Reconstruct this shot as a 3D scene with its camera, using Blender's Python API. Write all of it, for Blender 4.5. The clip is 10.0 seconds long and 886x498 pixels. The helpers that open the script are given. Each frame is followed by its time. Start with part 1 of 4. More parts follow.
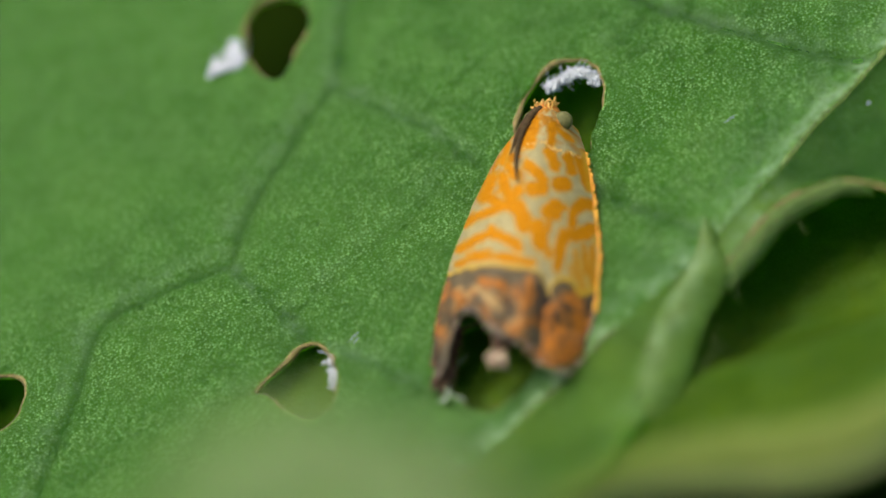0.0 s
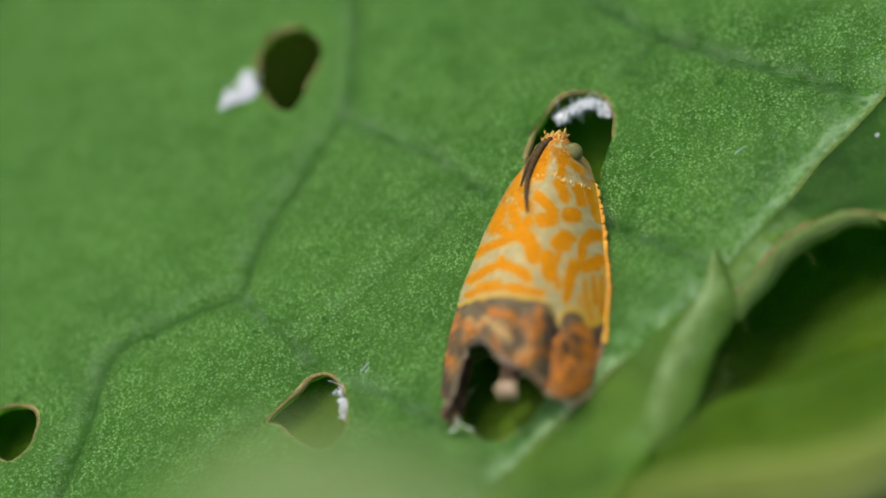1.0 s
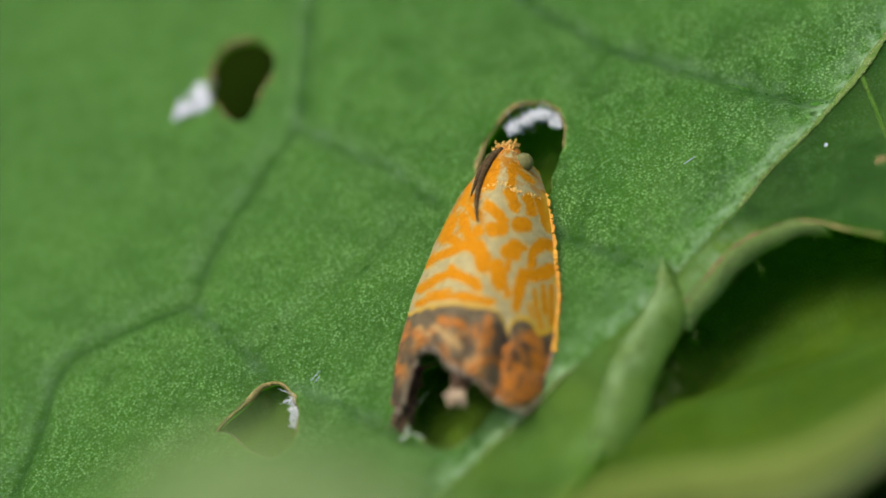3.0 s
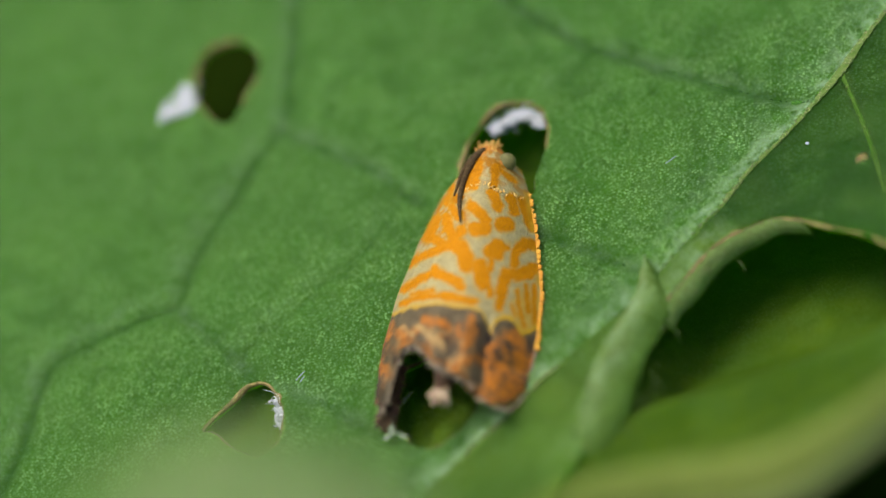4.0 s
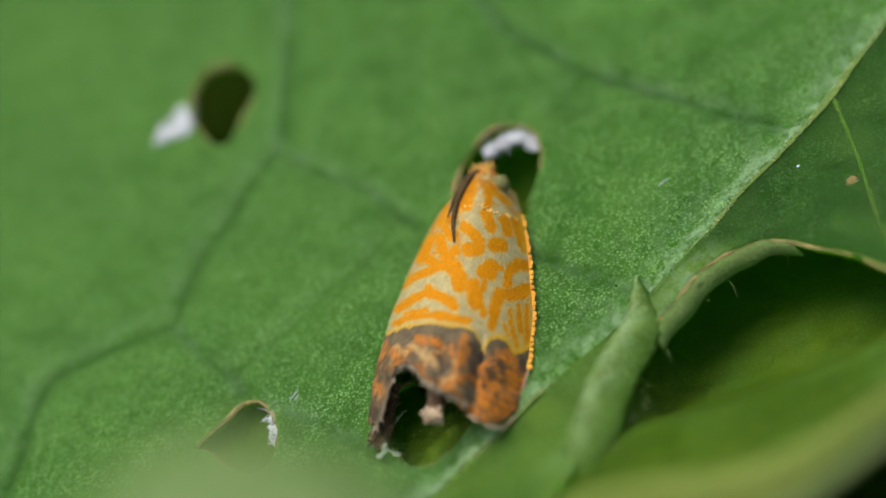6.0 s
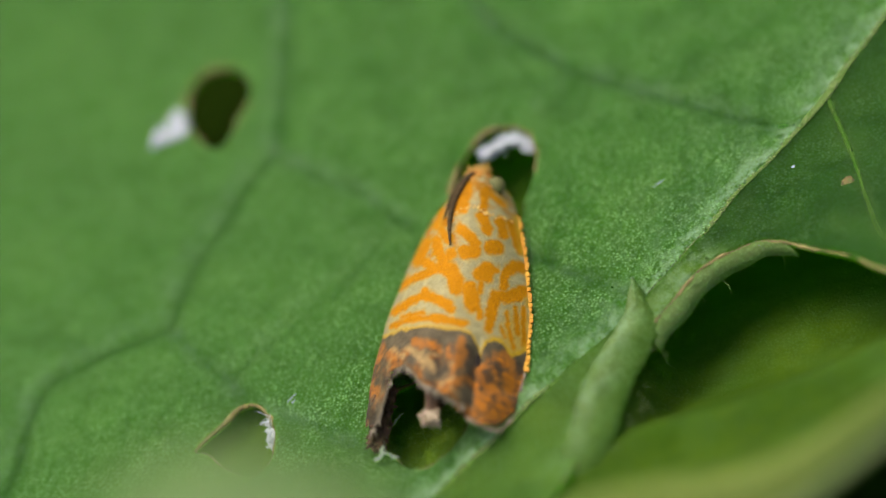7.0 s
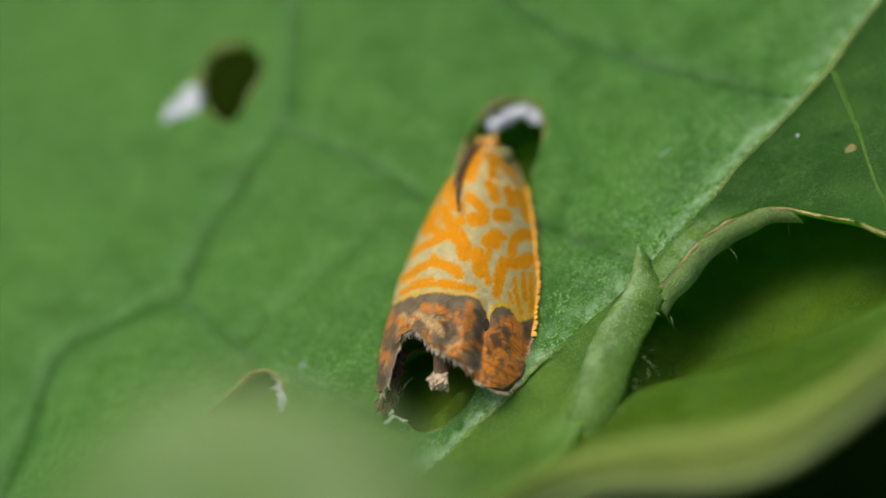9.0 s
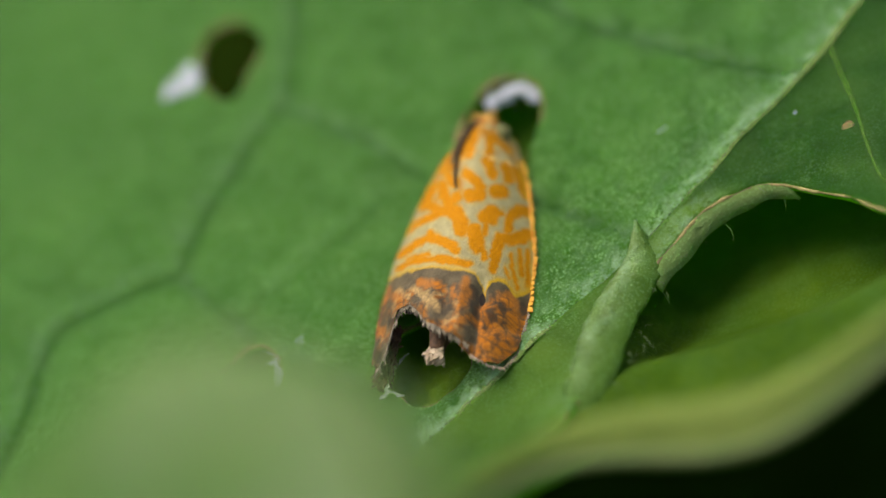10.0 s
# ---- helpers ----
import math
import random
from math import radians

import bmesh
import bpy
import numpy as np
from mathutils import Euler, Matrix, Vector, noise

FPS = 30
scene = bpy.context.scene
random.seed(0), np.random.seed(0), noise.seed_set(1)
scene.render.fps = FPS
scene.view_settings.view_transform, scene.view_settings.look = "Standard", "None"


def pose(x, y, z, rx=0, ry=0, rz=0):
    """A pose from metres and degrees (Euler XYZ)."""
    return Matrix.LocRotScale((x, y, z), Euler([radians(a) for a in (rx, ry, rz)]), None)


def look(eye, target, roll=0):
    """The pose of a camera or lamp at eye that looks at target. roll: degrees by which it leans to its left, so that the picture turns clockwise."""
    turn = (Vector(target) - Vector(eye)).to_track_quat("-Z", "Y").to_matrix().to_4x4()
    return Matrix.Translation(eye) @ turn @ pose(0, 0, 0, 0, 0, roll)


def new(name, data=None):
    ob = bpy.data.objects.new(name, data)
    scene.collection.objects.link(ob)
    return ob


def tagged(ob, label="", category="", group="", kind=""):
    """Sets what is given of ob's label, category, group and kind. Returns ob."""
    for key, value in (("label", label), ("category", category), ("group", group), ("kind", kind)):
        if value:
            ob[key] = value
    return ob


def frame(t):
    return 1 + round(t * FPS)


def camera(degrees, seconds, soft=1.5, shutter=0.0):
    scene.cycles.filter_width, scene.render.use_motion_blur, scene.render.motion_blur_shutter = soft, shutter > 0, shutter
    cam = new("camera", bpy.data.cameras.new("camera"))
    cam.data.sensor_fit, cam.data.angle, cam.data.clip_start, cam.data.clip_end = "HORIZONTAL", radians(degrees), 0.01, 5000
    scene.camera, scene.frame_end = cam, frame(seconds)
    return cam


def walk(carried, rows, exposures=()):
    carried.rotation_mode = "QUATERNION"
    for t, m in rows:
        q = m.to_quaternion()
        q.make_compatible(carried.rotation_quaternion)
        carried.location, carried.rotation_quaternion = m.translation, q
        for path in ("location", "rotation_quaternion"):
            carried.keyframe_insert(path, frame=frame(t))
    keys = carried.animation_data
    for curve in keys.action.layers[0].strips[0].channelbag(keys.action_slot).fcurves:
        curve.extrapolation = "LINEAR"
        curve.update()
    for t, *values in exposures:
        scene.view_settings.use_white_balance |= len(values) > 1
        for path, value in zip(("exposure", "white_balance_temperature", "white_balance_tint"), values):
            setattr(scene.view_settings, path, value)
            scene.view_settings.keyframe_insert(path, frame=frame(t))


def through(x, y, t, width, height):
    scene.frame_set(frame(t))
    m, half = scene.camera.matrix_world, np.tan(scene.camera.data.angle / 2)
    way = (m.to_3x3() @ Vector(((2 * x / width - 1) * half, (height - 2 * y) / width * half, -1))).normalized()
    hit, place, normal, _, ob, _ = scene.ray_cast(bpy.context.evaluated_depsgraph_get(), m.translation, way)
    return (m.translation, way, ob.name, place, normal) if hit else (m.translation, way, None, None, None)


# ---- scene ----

MM = 0.001

# ---- camera and its path ----
cam = camera(11.0, 10.0, soft=1.5)
cam.data.dof.use_dof = True
cam.data.dof.focus_distance = 133.6 * MM
cam.data.dof.aperture_fstop = 23.0
PATH = [
    (0.0, -0.00065, -0.08720, 0.10022, 37.576, 17.483, -20.798),
    (0.5, -0.00046, -0.08690, 0.09995, 37.744, 17.761, -20.737),
    (1.0, -0.00010, -0.08788, 0.10043, 38.093, 17.772, -20.481),
    (1.5, -0.00079, -0.08872, 0.09942, 38.593, 17.600, -20.582),
    (2.0, -0.00131, -0.08836, 0.09928, 38.862, 17.362, -20.499),
    (2.5, -0.00023, -0.08844, 0.09958, 38.676, 17.578, -20.421),
    (2.7, 0.00002, -0.08866, 0.09988, 38.533, 17.509, -20.529),
    (3.8, 0.00081, -0.08954, 0.10016, 38.541, 17.676, -20.660),
    (4.0, 0.00086, -0.08970, 0.10025, 38.502, 17.785, -20.778),
    (4.5, 0.00053, -0.09010, 0.09988, 38.720, 17.562, -20.740),
    (5.0, 0.00030, -0.09020, 0.10015, 38.844, 17.680, -20.842),
    (5.5, 0.00010, -0.09045, 0.10022, 39.145, 17.761, -20.643),
    (6.0, 0.00056, -0.09108, 0.10046, 39.210, 17.606, -20.582),
    (6.2, 0.00056, -0.09120, 0.10084, 39.081, 17.682, -20.764),
    (7.3, 0.00053, -0.09073, 0.10094, 38.844, 17.709, -21.008),
    (7.5, 0.00036, -0.09072, 0.10069, 38.718, 17.732, -21.033),
    (8.0, 0.00035, -0.09114, 0.10035, 38.785, 17.739, -21.049),
    (8.5, -0.00015, -0.09225, 0.10031, 39.131, 17.816, -21.033),
    (9.0, -0.00036, -0.09383, 0.10055, 39.696, 17.887, -20.779),
    (9.5, -0.00060, -0.09472, 0.09987, 40.048, 17.992, -20.521),
    (10.0, -0.00032, -0.09517, 0.09927, 40.198, 18.030, -20.417),
]
walk(cam, [(t, pose(*place)) for t, *place in PATH])

# ---- light ----
SUN_AZIMUTH, SUN_HEIGHT = 112.0, 72.0  # degrees, azimuth counted from +x towards +y
world = bpy.data.worlds.new("overcast_sky")
scene.world = world
world.use_nodes = True
wn = world.node_tree
sky = wn.nodes.new("ShaderNodeTexSky")
sky.sky_type = "NISHITA"
sky.sun_disc = False
sky.sun_elevation = radians(SUN_HEIGHT)
sky.sun_rotation = radians(90 - SUN_AZIMUTH)
sky.dust_density = 4.0
wn.links.new(sky.outputs["Color"], wn.nodes["Background"].inputs["Color"])
wn.nodes["Background"].inputs["Strength"].default_value = 0.15
sun = new("sun", bpy.data.lights.new("sun", "SUN"))
sun.data.energy = 1.1
sun.data.angle = radians(45)
sun.data.color = (1.0, 0.95, 0.87)
ca, sa = math.cos(radians(SUN_AZIMUTH)), math.sin(radians(SUN_AZIMUTH))
ch, sh = math.cos(radians(SUN_HEIGHT)), math.sin(radians(SUN_HEIGHT))
sun.matrix_world = look((ca * ch, sa * ch, sh), (0, 0, 0))
scene.view_settings.exposure = 1.01


# ---- materials ----
class Nodes:
    """A node material under construction."""

    def __init__(self, name):
        self.mat = bpy.data.materials.new(name)
        self.mat.use_nodes = True
        self.tree = self.mat.node_tree
        self.bsdf = self.tree.nodes["Principled BSDF"]
        self.coords = self.tree.nodes.new("ShaderNodeTexCoord").outputs["Object"]

    def put(self, kind, inputs=None):
        node = self.tree.nodes.new(kind)
        for key, value in (inputs or {}).items():
            if hasattr(value, "is_linked"):
                self.tree.links.new(value, node.inputs[key])
            else:
                node.inputs[key].default_value = value
        return node

    def noise(self, scale, detail=3.0, rough=0.55):
        return self.put("ShaderNodeTexNoise", {"Vector": self.coords, "Scale": scale, "Detail": detail, "Roughness": rough}).outputs["Fac"]

    def cells(self, scale):
        return self.put("ShaderNodeTexVoronoi", {"Vector": self.coords, "Scale": scale}).outputs["Distance"]

    def granules(self, scale, warp=0.00002):
        """Cells with unevenly bent borders: distance from each one's middle, and a tone for each."""
        bend = self.put("ShaderNodeTexNoise", {"Vector": self.coords, "Scale": scale * 0.7, "Detail": 2.0}).outputs["Color"]
        shift = self.put("ShaderNodeVectorMath", {0: bend, 1: (warp, warp, warp)})
        shift.operation = "MULTIPLY"
        moved = self.put("ShaderNodeVectorMath", {0: self.coords, 1: shift.outputs[0]})
        moved.operation = "ADD"
        node = self.put("ShaderNodeTexVoronoi", {"Vector": moved.outputs[0], "Scale": scale})
        return node.outputs["Distance"], node.outputs["Color"]

    def attribute(self, name, output="Fac"):
        node = self.put("ShaderNodeAttribute")
        node.attribute_name = name
        return node.outputs[output]

    def ramp(self, fac, stops):
        node = self.put("ShaderNodeValToRGB", {"Fac": fac})
        els = node.color_ramp.elements
        while len(els) < len(stops):
            els.new(0.5)
        for el, (at, colour) in zip(els, stops):
            el.position, el.color = at, (*colour, 1)
        return node.outputs["Color"]

    def mix(self, fac, a, b, how="MIX"):
        node = self.put("ShaderNodeMix")
        node.data_type, node.blend_type = "RGBA", how
        for socket, value in ((node.inputs[0], fac), (node.inputs[6], a), (node.inputs[7], b)):
            if hasattr(value, "is_linked"):
                self.tree.links.new(value, socket)
            else:
                socket.default_value = value if isinstance(value, float) else (*value, 1)
        return node.outputs[2]

    def math(self, how, a, b):
        node = self.put("ShaderNodeMath", {0: a, 1: b})
        node.operation = how
        return node.outputs[0]

    def bump(self, height, strength, distance, under=None):
        inputs = {"Height": height, "Strength": strength, "Distance": distance}
        if under is not None:
            inputs["Normal"] = under
        return self.put("ShaderNodeBump", inputs).outputs["Normal"]

    def finish(self, colour, rough=0.5, normal=None, gloss=0.5, glow_through=0.0, through_tint=None, sheen=0.0):
        b = self.bsdf.inputs
        for key, value in (("Base Color", colour), ("Roughness", rough), ("Normal", normal), ("Specular IOR Level", gloss), ("Sheen Weight", sheen)):
            if value is None:
                continue
            if hasattr(value, "is_linked"):
                self.tree.links.new(value, b[key])
            else:
                b[key].default_value = (*value, 1) if isinstance(value, tuple) else value
        if glow_through:
            t = self.put("ShaderNodeBsdfTranslucent", {"Color": (*through_tint, 1)})
            mix = self.put("ShaderNodeMixShader", {0: glow_through})
            self.tree.links.new(self.bsdf.outputs[0], mix.inputs[1])
            self.tree.links.new(t.outputs[0], mix.inputs[2])
            self.tree.links.new(mix.outputs[0], self.tree.nodes["Material Output"].inputs["Surface"])
        return self.mat


def leaf_material(name, dark, mid, light, vein, rough=0.55, scurf_shine=0.8, gloss=0.1, pale=(0.11, 0.25, 0.05), veil=0.65, through=0.4, ground=(0.62, 0.62, 0.50)):
    """Leaf skin: cloudy green at two scales, fine pale scurfy grain with painted glints, coloured veins."""
    n = Nodes(name)
    cloud = n.ramp(n.noise(230.0, 4.0), [(0.34, dark), (0.52, mid), (0.68, light)])
    blot = n.ramp(n.noise(1100.0, 4.0, 0.6), [(0.35, (0.66, 0.7, 0.58)), (0.5, (1.0, 1.0, 1.0)), (0.7, (1.45, 1.32, 1.5))])
    colour = n.mix(0.8, cloud, blot, "MULTIPLY")
    away, _ = n.granules(760.0, 0.0006)
    pits = n.math("MULTIPLY", n.ramp(away, [(0.05, (1.0, 1.0, 1.0)), (0.12, (0.0, 0.0, 0.0))]), n.ramp(n.noise(500.0), [(0.42, (0.0, 0.0, 0.0)), (0.55, (1.0, 1.0, 1.0))]))
    dust = n.ramp(n.noise(1700.0, 5.0, 0.75), [(0.42, (0.0, 0.0, 0.0)), (0.62, (1.0, 1.0, 1.0))])
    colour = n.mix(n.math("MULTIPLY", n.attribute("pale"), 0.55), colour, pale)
    # Pale patches: the sheen of the skin painted into its green.
    sheen_tint = n.ramp(n.noise(420.0, 4.0, 0.6), [(0.5, (0.0, 0.0, 0.0)), (0.7, (1.0, 1.0, 1.0))])
    colour = n.mix(n.math("MULTIPLY", sheen_tint, 0.4), colour, (0.12, 0.25, 0.05))
    # Vein tone: own darker green, deepened by groove shade put into the colour.
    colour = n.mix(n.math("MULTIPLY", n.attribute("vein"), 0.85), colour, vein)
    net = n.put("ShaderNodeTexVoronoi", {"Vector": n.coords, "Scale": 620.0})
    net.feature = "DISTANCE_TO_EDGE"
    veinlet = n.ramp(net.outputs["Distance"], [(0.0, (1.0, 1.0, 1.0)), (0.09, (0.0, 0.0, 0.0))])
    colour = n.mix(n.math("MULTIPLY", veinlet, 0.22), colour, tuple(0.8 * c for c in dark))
    grain, tint = n.granules(11500.0, 0.00006)
    fine, shade = n.granules(20000.0, 0.00004)
    dots = n.math("MULTIPLY", n.ramp(grain, [(0.1, (1.0, 1.0, 1.0)), (0.62, (0.0, 0.0, 0.0))]), n.ramp(tint, [(0.1, (0.0, 0.0, 0.0)), (0.7, (1.0, 1.0, 1.0))]))
    small = n.math("MULTIPLY", n.ramp(fine, [(0.1, (1.0, 1.0, 1.0)), (0.55, (0.0, 0.0, 0.0))]), n.ramp(shade, [(0.3, (0.0, 0.0, 0.0)), (0.8, (1.0, 1.0, 1.0))]))
    dots = n.math("MAXIMUM", dots, n.math("MULTIPLY", small, 0.8))
    dots = n.math("MULTIPLY", dots, n.ramp(n.noise(900.0, 4.0), [(0.3, (0.3, 0.3, 0.3)), (0.62, (1.0, 1.0, 1.0))]))
    colour = n.mix(1.0, colour, ground, "MULTIPLY")
    dots = n.math("MULTIPLY", dots, n.math("SUBTRACT", 1.0, n.math("MULTIPLY", n.attribute("vein"), veil)))
    # Bright grains: glints of the scurfy skin are put into its colour.
    colour = n.mix(n.math("MULTIPLY", dots, scurf_shine), colour, (0.43, 0.82, 0.22))
    colour = n.mix(n.math("MULTIPLY", n.math("MULTIPLY", n.attribute("scurf_shine"), dust), 0.7), colour, (0.34, 0.50, 0.26))
    colour = n.mix(n.math("MULTIPLY", pits, 0.7), colour, tuple(0.45 * c for c in dark))
    b = n.bump(n.noise(1500.0, 5.0, 0.65), 0.6, 0.00016)
    b = n.bump(n.math("SUBTRACT", 1.0, veinlet), 0.5, 0.00006, b)
    b = n.bump(n.noise(6500.0, 4.0, 0.7), 0.8, 0.00007, b)
    b = n.bump(dots, 0.9, 0.00006, b)
    b = n.bump(n.math("SUBTRACT", 1.0, pits), 0.7, 0.00012, b)
    r = n.math("ADD", n.math("MULTIPLY", n.noise(3000.0), 0.25), rough - 0.12)
    return n.finish(colour, r, b, gloss, through, (0.34, 0.80, 0.02))


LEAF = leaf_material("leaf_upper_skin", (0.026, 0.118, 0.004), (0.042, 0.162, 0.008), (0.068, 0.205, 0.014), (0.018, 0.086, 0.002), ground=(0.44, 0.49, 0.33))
# Darker than the flat half: shade on the turned-away fold put into the colour.
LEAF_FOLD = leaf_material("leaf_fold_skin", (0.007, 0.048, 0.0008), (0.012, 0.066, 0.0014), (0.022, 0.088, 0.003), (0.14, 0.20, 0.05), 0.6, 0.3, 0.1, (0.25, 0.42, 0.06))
LEAF_FLAP = leaf_material("torn_flap_skin", (0.06, 0.13, 0.012), (0.085, 0.16, 0.022), (0.12, 0.20, 0.04), (0.14, 0.20, 0.05), 0.7, 0.35, 0.05, (0.36, 0.43, 0.22), through=0.25)
LEAF_CUP = leaf_material("cupped_leaf_skin", (0.054, 0.115, 0.003), (0.075, 0.142, 0.006), (0.10, 0.17, 0.012), (0.30, 0.35, 0.10), 0.7, 0.15, 0.03, through=0.2)
LEAF_PALE = leaf_material("leaf_pale_underside", (0.23, 0.31, 0.11), (0.33, 0.40, 0.21), (0.46, 0.50, 0.35), (0.25, 0.32, 0.14), 0.65, 0.3, 0.05)


LEAF_TORN = leaf_material("torn_inner_skin", (0.13, 0.20, 0.05), (0.19, 0.26, 0.09), (0.27, 0.33, 0.15), (0.2, 0.3, 0.1), 0.7, 0.5, 0.05, (0.26, 0.33, 0.15))


def plain_material(name, low, high, scale, rough=0.6, relief=0.00003, gloss=0.4, sheen=0.0):
    n = Nodes(name)
    colour = n.ramp(n.noise(scale, 4.0, 0.65), [(0.3, low), (0.7, high)])
    return n.finish(colour, rough, n.bump(n.noise(scale * 2.5, 4.0), 0.6, relief), gloss, sheen=sheen)


def scurfy_material(name, low, high, scale, rough=0.85, relief=0.00005):
    """Granular skin of ribs, veins and torn edges."""
    n = Nodes(name)
    colour = n.ramp(n.noise(scale * 0.3, 4.0, 0.65), [(0.3, low), (0.7, tuple((a + b) / 2 for a, b in zip(low, high)))])
    grain, tint = n.granules(scale, 0.4 / scale)
    dots = n.math("MULTIPLY", n.ramp(grain, [(0.15, (1.0, 1.0, 1.0)), (0.55, (0.0, 0.0, 0.0))]), n.ramp(tint, [(0.3, (0.0, 0.0, 0.0)), (0.7, (1.0, 1.0, 1.0))]))
    colour = n.mix(dots, colour, high)
    return n.finish(colour, rough, n.bump(dots, 0.8, relief), 0.05)


VEIN = scurfy_material("vein_skin", (0.024, 0.092, 0.004), (0.06, 0.15, 0.03), 11000.0)
SIDE_VEIN = scurfy_material("yellowish_side_vein", (0.03, 0.09, 0.006), (0.075, 0.125, 0.025), 6000.0)
MIDRIB = scurfy_material("midrib_skin", (0.055, 0.11, 0.014), (0.19, 0.23, 0.085), 12000.0)
RIM = plain_material("dried_hole_rim", (0.08, 0.075, 0.012), (0.25, 0.19, 0.05), 3500.0, 0.7, 0.00005)
RIM_GREEN = plain_material("pale_torn_rim", (0.15, 0.14, 0.03), (0.34, 0.26, 0.085), 2600.0, 0.7, 0.00005)
WHITE_WOOL = plain_material("white_plant_wool", (0.42, 0.45, 0.42), (0.66, 0.68, 0.65), 9000.0, 0.8, 0.0001)
MARGIN = plain_material("olive_leaf_margin", (0.07, 0.11, 0.02), (0.12, 0.15, 0.04), 1500.0, 0.7, 0.00005)
SHRED = plain_material("pale_leaf_shred", (0.09, 0.14, 0.06), (0.20, 0.24, 0.16), 4000.0, 0.7, 0.00005)
HAIR = plain_material("leaf_hair", (0.16, 0.24, 0.06), (0.30, 0.36, 0.14), 3000.0, 0.5)
BROWN_SPOT = plain_material("leaf_blemish", (0.05, 0.09, 0.01), (0.15, 0.085, 0.02), 5000.0, 0.8)
# Near-black: shade beneath the leaves is put into this ground colour.
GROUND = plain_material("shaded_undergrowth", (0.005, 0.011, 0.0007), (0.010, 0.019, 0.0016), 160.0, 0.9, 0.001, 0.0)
SCALE_ORANGE = plain_material("orange_scales", (0.30, 0.09, 0.004), (0.50, 0.20, 0.02), 6000.0, 0.6, 0.00002, 0.3)
SCALE_YELLOW = plain_material("yellow_scales", (0.38, 0.17, 0.01), (0.56, 0.38, 0.09), 4200.0, 0.6, 0.00002, 0.3)
SCALE_COAST = plain_material("bright_yellow_edge_scales", (0.40, 0.15, 0.004), (0.55, 0.30, 0.03), 2500.0, 0.6, 0.00002, 0.2)
SCALE_GREY = plain_material("grey_fringe_scales", (0.06, 0.045, 0.025), (0.26, 0.21, 0.13), 6000.0, 0.7, 0.00002, 0.3)
SCALE_BROWN = plain_material("dark_brown_scales", (0.03, 0.018, 0.01), (0.12, 0.065, 0.03), 5000.0, 0.8, 0.00003, 0.2)
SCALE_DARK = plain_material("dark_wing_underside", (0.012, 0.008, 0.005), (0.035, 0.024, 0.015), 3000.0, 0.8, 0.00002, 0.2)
BODY = plain_material("pinkish_abdomen_scales", (0.22, 0.15, 0.08), (0.44, 0.35, 0.22), 4000.0, 0.7, 0.00004, 0.3)
ANTENNA = plain_material("dark_antenna", (0.025, 0.015, 0.005), (0.085, 0.055, 0.02), 8000.0, 0.75, 0.00003, 0.1)
EYE = plain_material("greenish_eye", (0.08, 0.08, 0.02), (0.14, 0.13, 0.045), 9000.0, 0.6, 0.00002, 0.15)


def wing_material(name):
    """Scaled wing membrane; the pattern is the mesh's own colour attribute."""
    n = Nodes(name)
    pattern = n.attribute("pattern", "Color")
    fine = n.ramp(n.noise(14000.0, 3.0, 0.7), [(0.3, (0.86, 0.85, 0.82)), (0.5, (1.0, 1.0, 1.0)), (0.72, (1.12, 1.11, 1.1))])
    colour = n.mix(0.8, pattern, fine, "MULTIPLY")
    b = n.bump(n.cells(13000.0), 0.5, 0.00003)
    b = n.bump(n.noise(3500.0, 4.0), 0.5, 0.00005, b)
    return n.finish(colour, 0.7, b, 0.08)


WING = wing_material("patterned_wing_scales")


# ---- mesh helpers ----
def part(name, bm, material, parent=None, label="", smooth=True):
    """Links a bmesh as one mesh object under a thing or a part."""
    mesh = bpy.data.meshes.new(name)
    bm.to_mesh(mesh)
    bm.free()
    return mesh_part(name, mesh, material, parent, label, smooth)


def mesh_part(name, mesh, material, parent=None, label="", smooth=True):
    for m in material if isinstance(material, (list, tuple)) else [material]:
        mesh.materials.append(m)
    if smooth:
        mesh.polygons.foreach_set("use_smooth", [True] * len(mesh.polygons))
    ob = new(name, mesh)
    if parent:
        ob.parent = parent
    if label:
        tagged(ob, label)
    return ob


def thing(name, label, category, m=None, group=""):
    ob = new(name)
    ob.empty_display_size = 0.005
    if m:
        ob.matrix_world = m
    return tagged(ob, label, category, group)


def tube(points, radii, sides=8, bm=None, flat=1.0):
    """A tube through points (metres) with a radius at each."""
    bm = bm or bmesh.new()
    pts = [Vector(p) for p in points]
    rings = []
    for i, p in enumerate(pts):
        way = (pts[min(i + 1, len(pts) - 1)] - pts[max(i - 1, 0)]).normalized()
        side = way.cross(Vector((0, 0, 1)))
        side = side.normalized() if side.length > 1e-6 else Vector((1, 0, 0))
        up = side.cross(way).normalized()
        rings.append([bm.verts.new(p + float(radii[i]) * (math.cos(a) * side + flat * math.sin(a) * up))
                      for a in (2 * math.pi * k / sides for k in range(sides))])
    for a, b in zip(rings, rings[1:]):
        for k in range(sides):
            bm.faces.new((a[k], a[(k + 1) % sides], b[(k + 1) % sides], b[k]))
    bm.faces.new(rings[0][::-1])
    bm.faces.new(rings[-1])
    return bm


